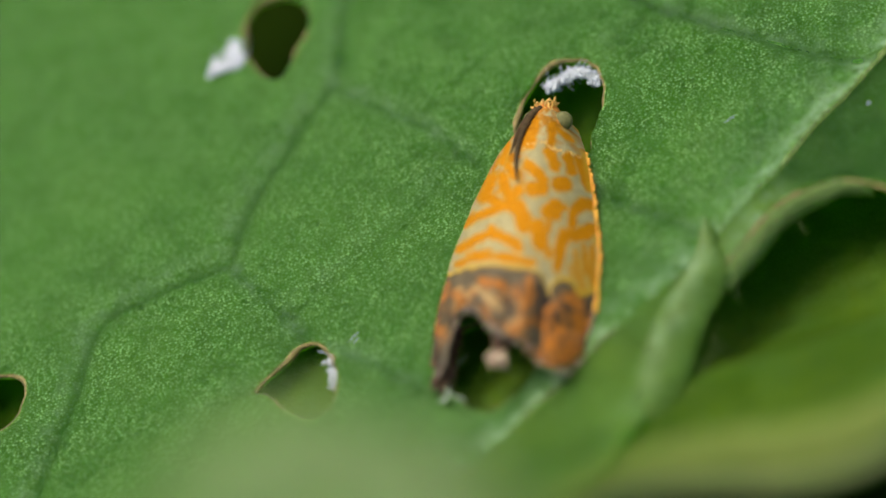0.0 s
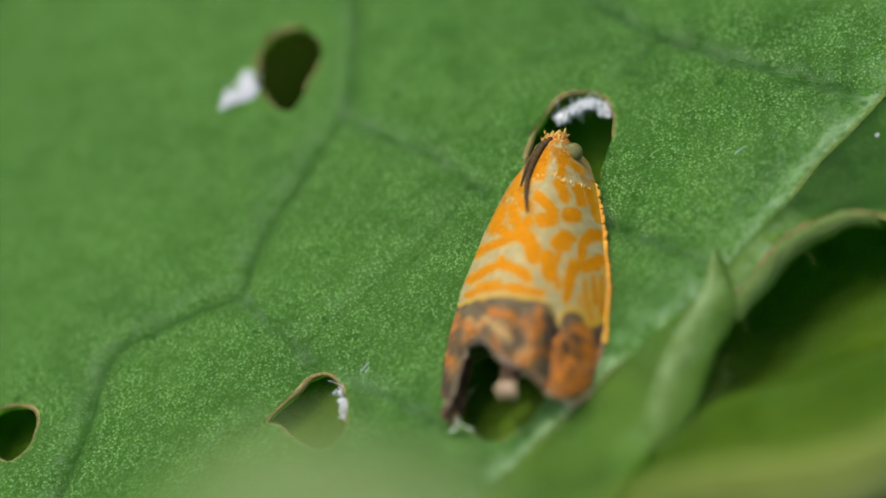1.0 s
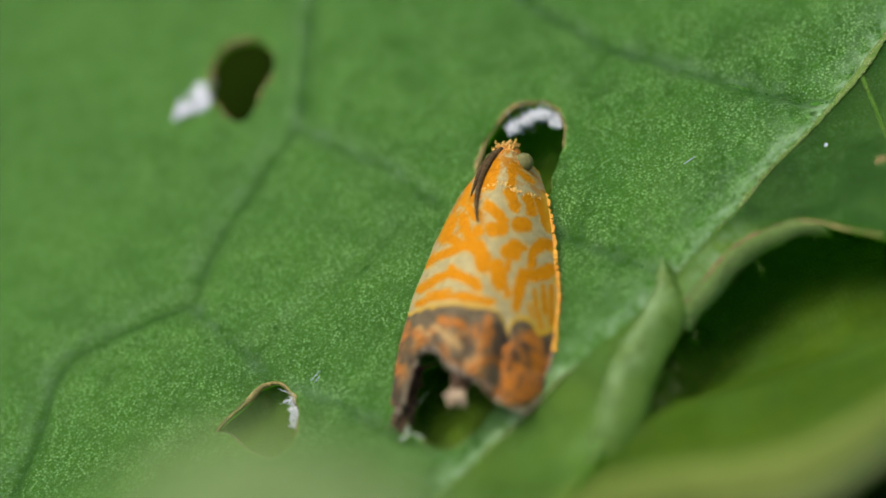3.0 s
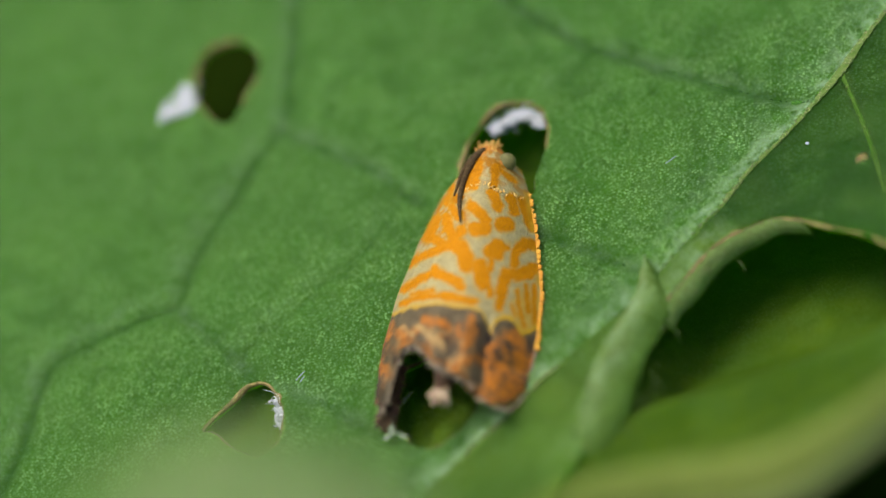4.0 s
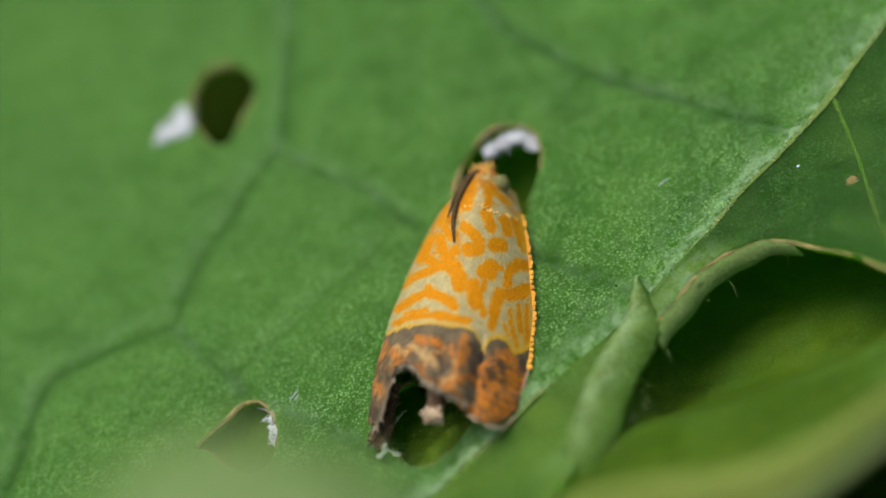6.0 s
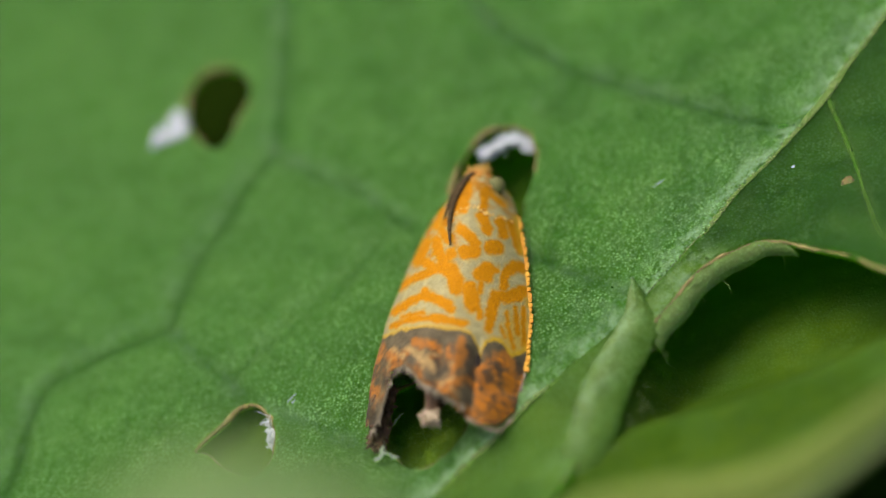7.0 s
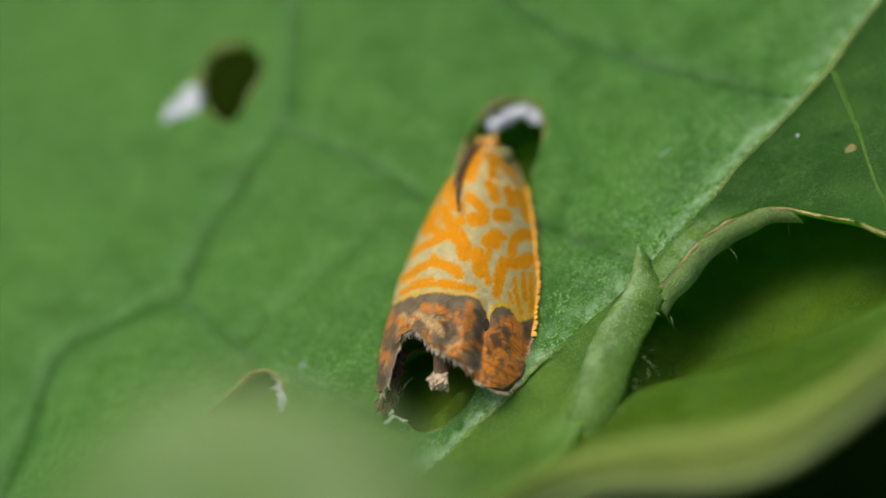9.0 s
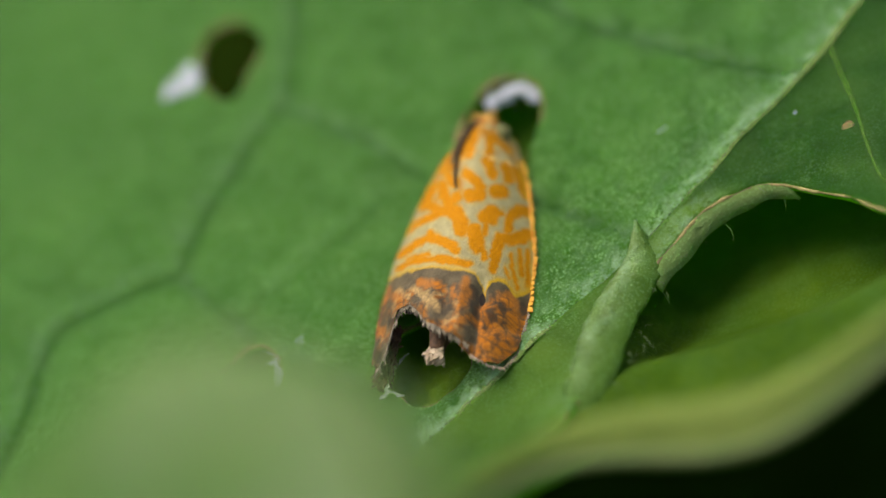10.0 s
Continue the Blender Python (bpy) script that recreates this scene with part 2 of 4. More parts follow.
def smooth_line(points, step, closed=False):
    """A Catmull-Rom curve through 2D or 3D points, sampled about every step."""
    p = np.array(points, float)
    n = len(p)
    out = []
    for i in range(n if closed else n - 1):
        if closed:
            a, b, c, d = p[(i - 1) % n], p[i], p[(i + 1) % n], p[(i + 2) % n]
        else:
            a, b, c, d = p[max(i - 1, 0)], p[i], p[i + 1], p[min(i + 2, n - 1)]
        k = max(2, int(np.linalg.norm(c - b) / step))
        for t in np.arange(k) / k:
            out.append(0.5 * (2 * b + (c - a) * t + (2 * a - 5 * b + 4 * c - d) * t * t + (3 * b - a - 3 * c + d) * t ** 3))
    if not closed:
        out.append(p[-1])
    return np.array(out)


def value_noise(x, y, scale, seed=0):
    """Smooth 2D noise in -1..1 for arrays."""
    rng = np.random.RandomState(seed)
    grid = rng.uniform(-1, 1, (256, 256))
    u, v = np.asarray(x) * scale + 71.3, np.asarray(y) * scale + 37.7
    i, j = np.floor(u).astype(int), np.floor(v).astype(int)
    f, g = u - i, v - j
    f, g = f * f * (3 - 2 * f), g * g * (3 - 2 * g)
    at = lambda a, b: grid[a % 256, b % 256]
    return (at(i, j) * (1 - f) + at(i + 1, j) * f) * (1 - g) + (at(i, j + 1) * (1 - f) + at(i + 1, j + 1) * f) * g


def line_distance(x, y, line):
    """Distance of points from a polyline (2D)."""
    best = np.full(np.shape(x), 1e9)
    for (ax, ay), (bx, by) in zip(line[:-1, :2], line[1:, :2]):
        dx, dy = bx - ax, by - ay
        t = np.clip(((x - ax) * dx + (y - ay) * dy) / (dx * dx + dy * dy + 1e-12), 0, 1)
        best = np.minimum(best, np.hypot(x - ax - t * dx, y - ay - t * dy))
    return best


def inside(x, y, loop):
    """Whether points lie within a closed polygon."""
    hit = np.zeros(np.shape(x), bool)
    for (ax, ay), (bx, by) in zip(loop[:, :2], np.roll(loop[:, :2], -1, 0)):
        cross = ((ay > y) != (by > y)) & (x < (bx - ax) * (y - ay) / (by - ay + 1e-12) + ax)
        hit ^= cross
    return hit


def sheet(outline, holes, seeds, lift, thickness):
    """A leaf sheet in mm: an outline with holes, filled with points, lifted to 3D by lift(x, y); a mesh with both skins and its edges."""
    from mathutils import geometry
    pts, edges = [], []
    for loop in [outline, *holes]:
        k = len(pts)
        pts += [Vector(q[:2]) for q in loop]
        edges += [(k + i, k + (i + 1) % len(loop)) for i in range(len(loop))]
    sx, sy = seeds[:, 0], seeds[:, 1]
    keep = inside(sx, sy, outline)
    for h in holes:
        keep &= ~inside(sx, sy, h)
    pts += [Vector(q) for q in seeds[keep]]
    verts, _, faces, _, _, _ = geometry.delaunay_2d_cdt(pts, edges, [], 0, 1e-5)
    v = np.array([(q[0], q[1]) for q in verts])
    tri = np.array([f for f in faces if len(f) == 3])
    c = v[tri].mean(1)
    good = inside(c[:, 0], c[:, 1], outline)
    for h in holes:
        good &= ~inside(c[:, 0], c[:, 1], h)
    tri = tri[good]
    used = np.unique(tri)
    remap = np.full(len(v), -1)
    remap[used] = np.arange(len(used))
    v, tri = v[used], remap[tri]
    top = lift(v[:, 0], v[:, 1])
    a, b, d = top[tri[:, 0]], top[tri[:, 1]], top[tri[:, 2]]
    fn = np.cross(b - a, d - a)
    if fn[:, 2].sum() < 0:
        tri, fn = tri[:, ::-1], -fn
    nv = np.zeros_like(top)
    for k in range(3):
        np.add.at(nv, tri[:, k], fn)
    nv /= np.linalg.norm(nv, axis=1, keepdims=True) + 1e-12
    low = top - nv * thickness
    n = len(top)
    half = np.concatenate([tri[:, (0, 1)], tri[:, (1, 2)], tri[:, (2, 0)]])
    have = set(map(tuple, half.tolist()))
    rim = [(i, j) for i, j in have if (j, i) not in have]
    faces = tri.tolist() + (tri[:, ::-1] + n).tolist() + [(j, i, i + n, j + n) for i, j in rim]
    mesh = bpy.data.meshes.new("sheet")
    mesh.from_pydata((np.concatenate([top, low]) * MM).tolist(), [], faces)
    return mesh, np.concatenate([v, v])


def float_attribute(mesh, name, values):
    mesh.attributes.new(name, "FLOAT", "POINT").data.foreach_set("value", np.asarray(values, np.float32))


# ---- the ground under the leaves ----
FLOOR = -18.0  # mm


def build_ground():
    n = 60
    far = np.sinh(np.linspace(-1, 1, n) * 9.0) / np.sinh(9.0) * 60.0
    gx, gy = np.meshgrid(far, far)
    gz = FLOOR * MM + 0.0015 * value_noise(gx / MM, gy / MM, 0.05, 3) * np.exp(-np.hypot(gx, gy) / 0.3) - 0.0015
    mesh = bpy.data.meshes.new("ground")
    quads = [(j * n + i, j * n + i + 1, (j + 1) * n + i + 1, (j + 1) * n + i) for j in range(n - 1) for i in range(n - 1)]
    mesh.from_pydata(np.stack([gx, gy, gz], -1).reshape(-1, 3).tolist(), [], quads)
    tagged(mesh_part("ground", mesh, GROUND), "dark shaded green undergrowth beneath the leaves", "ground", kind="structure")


# ---- the chewed leaf ----
CREASE_AT, CREASE_WAY = np.array((1.357, -5.939)), np.array((0.925, 0.380))
CREASE_SIDE = np.array((0.380, -0.925))


def crease_bow(a):
    """How far the midrib bows out of its straight line, along it."""
    return np.interp(a, [-30, -8, -3.6, 0, 1.4, 2.4, 3.4, 4.6, 6.7, 8.8, 11.4, 12.9, 15.3, 45], [-1.6, 0.0, 0.21, 0.26, 0.4, 0.5, 0.53, 0.48, 0.34, 0.16, 0.04, -0.12, -0.62, -5.0])


def crease_xy(a):
    a = np.asarray(a, float)
    return CREASE_AT + a[..., None] * CREASE_WAY + crease_bow(a)[..., None] * CREASE_SIDE


VEINS = [smooth_line(v, 0.3) for v in (
    [(11.87, -1.45), (11.18, -0.6), (10.33, 0.46), (9.48, 1.55), (8.75, 2.53), (8.06, 3.6), (7.27, 4.66), (6.67, 5.85), (6.15, 6.95), (5.69, 8.26), (5.2, 12.0)],
    [(7.25, 4.61), (6.46, 4.13), (5.65, 3.78)],
    [(4.0, 22.0), (0.05, 12.56), (-0.7, 10.58), (-1.31, 9.08), (-2.21, 7.42), (-3.48, 6.58), (-4.46, 5.69), (-5.33, 5.12), (-6.04, 4.45), (-6.75, 3.65), (-7.28, 3.05), (-8.89, 3.09), (-10.73, 3.26), (-11.6, 2.93), (-12.23, 2.11), (-12.99, 0.9), (-14.04, -0.34), (-17.0, -4.0)],
    [(-2.21, 7.42), (-1.62, 6.38), (-0.75, 5.04), (-0.15, 4.09), (0.22, 3.04), (0.57, 2.2)],
    [(-7.25, 2.85), (-6.72, 1.1), (-6.23, -0.47), (-6.18, -1.0)],
    [(-5.37, -1.98), (-4.63, -3.01), (-3.96, -4.19), (-3.42, -5.0)],
    [(3.3, -0.9), (4.11, -2.37), (4.82, -3.36), (5.18, -4.06)],
    [(-6.06, 0.03), (-5.28, 0.37), (-4.47, 0.56), (-3.57, 0.95), (-1.85, 1.53), (-0.69, 2.13)],
    [(-8.1, -1.84), (-8.8, -1.71), (-9.63, -1.95), (-10.3, -2.58), (-12.0, -4.5)],
)]
VEIN_DEPTH = [1.4, 0.5, 1.05, 0.9, 0.9, 0.95, 1.0, 0.45, 0.5]


def leaf_z(x, y):
    """Height of the flat half of the leaf, in mm."""
    p = (np.stack([x, y], -1) - CREASE_AT) @ CREASE_SIDE
    clear = 1 - np.exp(-(p / 0.5) ** 2)
    z = 0.15 * value_noise(x, y, 0.16, 1) + 0.06 * value_noise(x, y, 0.6, 2) + 0.028 * value_noise(x, y, 1.7, 6)
    for line, deep in zip(VEINS, VEIN_DEPTH):
        d = line_distance(x, y, line)
        z = z - 0.12 * clear * deep * np.exp(-(d / 0.24) ** 2) - 0.06 * clear * deep * np.exp(-(d / 0.9) ** 2)
    z = z + 0.12 * np.exp(-(np.maximum(0, -p) / 0.5) ** 2)
    away = np.hypot(x - 0.5, y - 1.5)
    return z - 0.035 * np.maximum(0, away - 22) ** 2 / (1 + 0.02 * np.maximum(0, away - 22))


def flap_line(a):
    """How far from the midrib a raised torn strip begins, along it."""
    return np.interp(a, [-2.5, 0.2, 1.4, 3.1, 4.6], [2.9, 1.7, 1.0, 0.35, 0.15])


def fold_xyz(a, p):
    """The half of the leaf beyond the midrib, which falls away and then lifts; a along the midrib, p across it."""
    q = CREASE_AT + a[..., None] * CREASE_WAY + (p + crease_bow(a) * np.exp(-p / 3))[..., None] * CREASE_SIDE
    edge = np.interp(a, [-32, -20, -11.6, -8.5, -6, -3.2, -0.6, 1.9, 5.1, 10, 20, 40], [-14, 4, 10, 9, 8, 6, 4.5, 4, 3, 2, -3, -17])
    z = leaf_z(*np.moveaxis(crease_xy(a), -1, 0)) * np.exp(-p / 1.2) + edge * np.abs(p / 12) ** 1.5 - np.interp(a, [-1.5, 3.5], [0.03, 0.1]) * (1 - np.exp(-p / 1.1)) * np.exp(-(p / 4.0) ** 2)
    z = z + 0.10 * value_noise(a, p, 0.45, 5)
    z = z + 0.08 * np.exp(-((p - flap_line(a) - 0.1) / 0.38) ** 2) * np.clip((a + 1.5) / 1.5, 0, 1) * np.clip((4.4 - a) / 0.8, 0, 1)
    z = z - 0.03 * np.maximum(0, np.hypot(a, p) - 24) ** 2
    return np.concatenate([q, z[..., None]], -1)


HOLES = {
    "head": [(1.9, 2.5), (2.31, 3.13), (2.69, 3.52), (3.11, 3.88), (3.61, 4.18), (4.08, 4.25), (4.52, 4.06), (4.79, 3.79), (4.99, 3.32), (4.98, 2.67), (4.8, 2.14), (4.41, 1.63), (3.95, 1.05), (3.49, 0.35), (2.7, 0.64), (2.0, 1.7)],
    "far": [(-3.17, 11.96), (-2.6, 11.91), (-2.05, 11.5), (-1.87, 10.87), (-1.98, 10.12), (-2.25, 9.63), (-2.68, 9.3), (-3.07, 8.85), (-3.47, 8.56), (-3.81, 8.7), (-4.09, 9.3), (-4.15, 10.17), (-3.94, 10.99), (-3.65, 11.61)],
    "low": [(-6.25, -1.05), (-5.87, -1.3), (-5.7, -1.76), (-5.68, -2.43), (-5.89, -3.13), (-6.23, -3.62), (-6.92, -3.75), (-7.49, -3.02), (-7.79, -2.29), (-8.1, -1.84), (-7.7, -1.63), (-6.99, -1.38), (-6.6, -1.2)],
    "side": [(-14.71, 3.05), (-14.32, 2.8), (-14.08, 2.4), (-14.14, 2.01), (-14.45, 1.5), (-14.83, 1.16), (-15.34, 1.02), (-15.77, 1.42), (-15.73, 2.45), (-15.22, 3.15)],
    "tail": [(-3.1, -4.8), (-2.5, -3.6), (-1.4, -3.4), (-0.5, -4.4), (-0.55, -5.6), (-1.0, -6.15), (-1.63, -6.42), (-2.4, -6.45), (-2.95, -5.6)],
}
FOLD_EDGE = [(-24, 4.5), (-14, 5.5), (-8, 5.0), (-3, 3.8), (0.6, 2.6), (1.6, 2.0), (2.6, 1.5), (3.4, 1.15), (4.1, 0.92), (4.9, 0.84), (5.65, 0.75), (6.6, 0.95), (7.4, 1.38), (7.9, 1.85), (8.25, 2.8), (8.5, 4.0), (8.7, 5.1), (8.75, 6.0), (8.9, 7.4), (9.2, 9.6), (11.0, 11.5), (15.0, 12.0), (24.0, 11.0), (32.0, 8.0), (38.0, 3.0)]

CUP_RAILS = (  # across the cupped leaf, from deep under the fold to its margin: height, and distance from the midrib along it
    (-10.0, [(-14, -18.0), (4, -16.0), (14, -12.0)]),
    (-6.5, [(-14, -12.0), (-4, -11.0), (3.8, -5.9), (10.2, -4.1), (13.6, -2.0)]),
    (-3.2, [(-14, -8.0), (-4, -6.5), (1.7, -2.1), (7.5, -0.1), (12.7, 3.3)]),
    (-2.4, [(-14, -1.5), (-5, -1.0), (0.8, 0.9), (3.4, 2.8), (6.0, 4.8), (8.9, 6.2), (14, 8.0)]),
    (0.6, [(-14, 1.0), (-4, 2.0), (-1.0, 2.8), (0.0, 3.3), (1.3, 4.2), (2.9, 5.6), (4.7, 6.7), (7.6, 7.9), (14, 9.0)]),
    (0.3, [(-14, 2.0), (-4, 2.8), (-1.0, 3.9), (0.0, 5.0), (1.3, 6.0), (2.9, 7.0), (4.7, 7.9), (7.6, 9.0), (14, 10.0)]),
    (2.0, [(-14, 4.0), (-5, 5.5), (-2.7, 6.5), (-1.7, 7.2), (-0.7, 8.2), (0.7, 9.0), (2.4, 9.6), (3.65, 10.0), (14, 11.0)]),
    (8.0, [(-14, 6.0), (-7, 8.1), (-5.5, 8.7), (-4.1, 8.9), (-2.7, 10.4), (-1.7, 11.5), (-0.7, 12.7), (0.7, 13.4), (2.4, 13.9), (3.65, 14.2), (14, 14.5)]),
    (6.5, [(-14, 7.0), (-7, 8.5), (-5.3, 8.9), (-4, 10.5), (-2.7, 12.4), (-1.7, 13.5), (-1, 13.9), (0, 14.1), (1, 14.2), (2.2, 14.4), (14, 14.9)]),
)


def cup_xyz(a, v):
    """The neighbouring leaf, which rises out of the shade under the fold to a rolled pale margin; v from 0 to 1 across it."""
    k = np.clip(v * (len(CUP_RAILS) - 1), 0, len(CUP_RAILS) - 1.001)
    p, z = np.zeros(a.shape), np.zeros(a.shape)
    total = np.zeros(a.shape)
    for i, (height, rail) in enumerate(CUP_RAILS):
        w = np.exp(-((k - i) / 0.68) ** 2)
        at = sum(np.interp(a + da, [q[0] for q in rail], [q[1] for q in rail]) for da in (-0.8, -0.4, 0, 0.4, 0.8)) / 5
        p, z, total = p + w * at, z + w * height, total + w
    p, z = p / total, z / total
    z = z + 0.08 * value_noise(a, p, 0.5, 15)
    reach = np.interp(a, [q[0] for q in FOLD_EDGE[:13]], [q[1] for q in FOLD_EDGE[:13]]) + 0.9
    meets = np.clip((4.6 - a) / 3.4, 0, 1) * np.clip(reach - p, 0, 1)  # where it comes up against the fold
    z = z + meets * (fold_xyz(a, np.maximum(p, 0.0))[..., 2] - 0.4 - z) * (p > -1.5)
    tail = np.clip((0.8 - a) / 1.5, 0, 1) * np.clip((0.5 - p) / 1.0, 0, 1)
    z = z + tail * np.maximum(0, -0.9 - 0.04 * np.maximum(0, -p) - z)
    under = np.clip((-p - 3.0) / 2.0, 0, 1)
    z = z + under * np.maximum(0, np.interp(a, [-3, 3], [-0.9, -2.2]) - 0.1 * np.maximum(0, -p - 6) - z)
    q = CREASE_AT + a[..., None] * CREASE_WAY + p[..., None] * CREASE_SIDE
    return np.concatenate([q, np.maximum(z, FLOOR)[..., None]], -1)


TONGUE_LEFT = [(5.46, -3.98, 0.35), (4.79, -4.95, 0.42), (4.05, -5.61, 0.5), (3.25, -6.22, 0.58), (2.45, -7.21, 0.7), (1.81, -8.31, 0.85), (0.95, -9.1, 0.4)]
TONGUE_RIGHT = [(5.6, -4.18, 0.3), (5.61, -5.62, 0.12), (5.15, -6.41, 0.2), (4.43, -7.14, 0.3), (3.73, -8.02, 0.5), (3.03, -9.12, 0.7), (1.78, -10.0, 0.4)]


def ragged(loop, step, amount, seed):
    """A closed outline through loop with small uneven nicks."""
    line = smooth_line(loop, step, closed=True)
    c = line.mean(0)
    out = line - c
    k = np.arange(len(line))
    wob = amount * (value_noise(line[:, 0], line[:, 1], 2.5, seed) + 0.5 * value_noise(line[:, 0], line[:, 1], 7.0, seed + 1))
    return c + out * (1 + wob / np.linalg.norm(out, axis=1))[:, None]


def jitter_grid(x0, x1, y0, y1, step, rng):
    gx, gy = np.meshgrid(np.arange(x0, x1, step), np.arange(y0, y1, step))
    g = np.stack([gx, gy], -1).reshape(-1, 2)
    return g + rng.uniform(-0.22, 0.22, g.shape) * step


def build_leaf():
    rng = np.random.RandomState(4)
    leaf = thing("leaf", "large green hairy leaf with chewed holes and a folded side", "leaf", pose(0, 0, FLOOR * MM))
    lower = Matrix.Translation((0, 0, -FLOOR * MM))
    holes = {k: ragged(v, 0.16, 0.05, 10 + i) for i, (k, v) in enumerate(HOLES.items())}

    rib = crease_xy(np.linspace(-24, 38, 160))
    start, stop = rib[0], rib[-1]
    mid, half = (start + stop) / 2, np.linalg.norm(stop - start) / 2
    out = [mid + half * math.cos(t) * CREASE_WAY - 36 * math.sin(t) * CREASE_SIDE for t in np.linspace(0, math.pi, 90)[1:-1]]
    outline = np.concatenate([rib, np.array(out)])
    fine = jitter_grid(-17.5, 17, -10, 20, 0.17, rng)
    coarse = jitter_grid(-45, 60, -25, 60, 1.2, rng)
    inner = (coarse[:, 0] > -17.5) & (coarse[:, 0] < 17) & (coarse[:, 1] > -10) & (coarse[:, 1] < 20)
    mesh, uv = sheet(outline, list(holes.values()), np.concatenate([fine, coarse[~inner]]),
                     lambda x, y: np.stack([x, y, leaf_z(x, y)], -1), 0.28)
    # Strength of the vein green and of the groove shade painted with it.
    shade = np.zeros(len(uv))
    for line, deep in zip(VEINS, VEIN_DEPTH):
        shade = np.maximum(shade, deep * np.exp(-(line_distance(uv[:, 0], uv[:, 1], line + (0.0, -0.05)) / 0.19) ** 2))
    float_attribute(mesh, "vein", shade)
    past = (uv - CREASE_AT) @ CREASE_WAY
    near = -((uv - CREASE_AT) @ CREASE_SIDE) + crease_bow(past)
    # Paler from the midrib out, less rightward: fall of light put into colour.
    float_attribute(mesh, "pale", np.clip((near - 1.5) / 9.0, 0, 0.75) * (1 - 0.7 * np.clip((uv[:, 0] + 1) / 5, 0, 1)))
    # Scurfy strip along the midrib; sheen there and beside veins is painted in.
    dust_sheen = np.exp(-(near / 0.5) ** 2) + 0.25 * np.exp(-(near / 2.2) ** 2)
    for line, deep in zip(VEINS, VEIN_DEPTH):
        dust_sheen = np.maximum(dust_sheen, 0.33 * min(deep, 0.9) * np.exp(-(line_distance(uv[:, 0], uv[:, 1], line + (-0.12, 0.42)) / 0.3) ** 2))
    float_attribute(mesh, "scurf_shine", dust_sheen)
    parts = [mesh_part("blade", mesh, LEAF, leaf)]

    # the folded half
    ga = np.linspace(-24, 38, 300)
    torn = smooth_line(FOLD_EDGE, 0.14)
    torn = torn + 0.05 * np.stack([value_noise(torn[:, 0], torn[:, 1], 1.6, 31), value_noise(torn[:, 0], torn[:, 1], 1.9, 32)], -1)
    fold_out = np.concatenate([np.stack([ga, np.full(300, 0.0)], -1), torn[::-1]])
    seeds = np.concatenate([jitter_grid(-12, 18, 0.15, 12, 0.22, rng), jitter_grid(-24, -12, 0.5, 13, 0.9, rng), jitter_grid(18, 38, 0.5, 13, 0.9, rng)])
    mesh, uv = sheet(fold_out, [], seeds, fold_xyz, 0.28)
    side = smooth_line([(12.75, 0.1), (12.37, 0.75), (11.79, 1.75), (11.21, 2.7), (10.47, 3.85), (9.69, 5.3), (9.2, 7.5)], 0.3)
    float_attribute(mesh, "vein", 0.4 * np.exp(-(line_distance(uv[:, 0], uv[:, 1], side) / 0.12) ** 2))
    edge = np.interp(uv[:, 0], [q[0] for q in FOLD_EDGE[:13]], [q[1] for q in FOLD_EDGE[:13]])
    strip = np.clip((uv[:, 1] - flap_line(uv[:, 0]) + 0.25) / 0.3, 0, 1) * np.clip((uv[:, 0] + 2.5) / 2.5, 0, 1) * np.clip((7.2 - uv[:, 0]) / 1.5, 0, 1) * (uv[:, 0] < 7.2)
    rim_near = 0.7 * np.exp(-((uv[:, 1] - edge) / 0.35) ** 2) * np.clip((uv[:, 0] + 2) / 2, 0, 1) * np.clip((7.6 - uv[:, 0]) / 1.5, 0, 1)
    # Paler towards low a: the strongly lit end of the fold, put into colour.
    float_attribute(mesh, "pale", np.clip((0.7 + 0.5 * value_noise(uv[:, 0], uv[:, 1], 1.2, 61)) * strip + rim_near + np.clip((4.6 - uv[:, 0]) / 3, 0, 1) * (0.75 + 0.3 * value_noise(uv[:, 0], uv[:, 1], 0.8, 63)), 0, 1))
    float_attribute(mesh, "scurf_shine", np.clip((0.45 + 0.4 * value_noise(uv[:, 0], uv[:, 1], 1.7, 62)) * strip + 0.3 * rim_near, 0, 1.2))
    parts.append(mesh_part("folded_blade", mesh, LEAF_FOLD, leaf, "torn half falling away past the midrib, its shade put into deeper green"))
    parts.append(part("vein", tube(fold_xyz(side[:, 0], side[:, 1]) * MM, np.linspace(0.075, 0.015, len(side)) * MM, 8, flat=0.5), SIDE_VEIN, leaf))
    w = fold_xyz(torn[:, 0], torn[:, 1])
    w[:, 2] -= 0.1
    wide = np.interp(torn[:, 0], [-3, 2, 4.2, 5.5, 8, 9], [0.02, 0.03, 0.06, 0.085, 0.055, 0.045]) * (1 + 0.45 * value_noise(torn[:, 0], torn[:, 1], 1.9, 13))
    roll = tube(w * MM, wide * MM, 10)
    for v in roll.verts:
        v.co += Vector((noise.noise(v.co * 3100), noise.noise(v.co * 3100 + Vector((9, 0, 0))), noise.noise(v.co * 3100 + Vector((0, 9, 0))))) * 0.05 * MM
    parts.append(part("torn_rim", roll, RIM_GREEN, leaf, "pale brownish rolled rim of the torn edge"))

    wall_at = (torn[:, 0] > 3.3) & (torn[:, 0] < 8.2) & (torn[:, 1] < 3)
    tw = w[wall_at]
    k = len(tw)
    deep = 0.55 + 0.16 * value_noise(tw[:, 0], tw[:, 1], 1.3, 35)
    skirt = [tw + np.stack([0.24 * j * CREASE_SIDE[0] * np.ones(k), 0.24 * j * CREASE_SIDE[1] * np.ones(k), -0.6 * deep * (j / 2) ** 1.5], -1) for j in (0, 1, 2)]
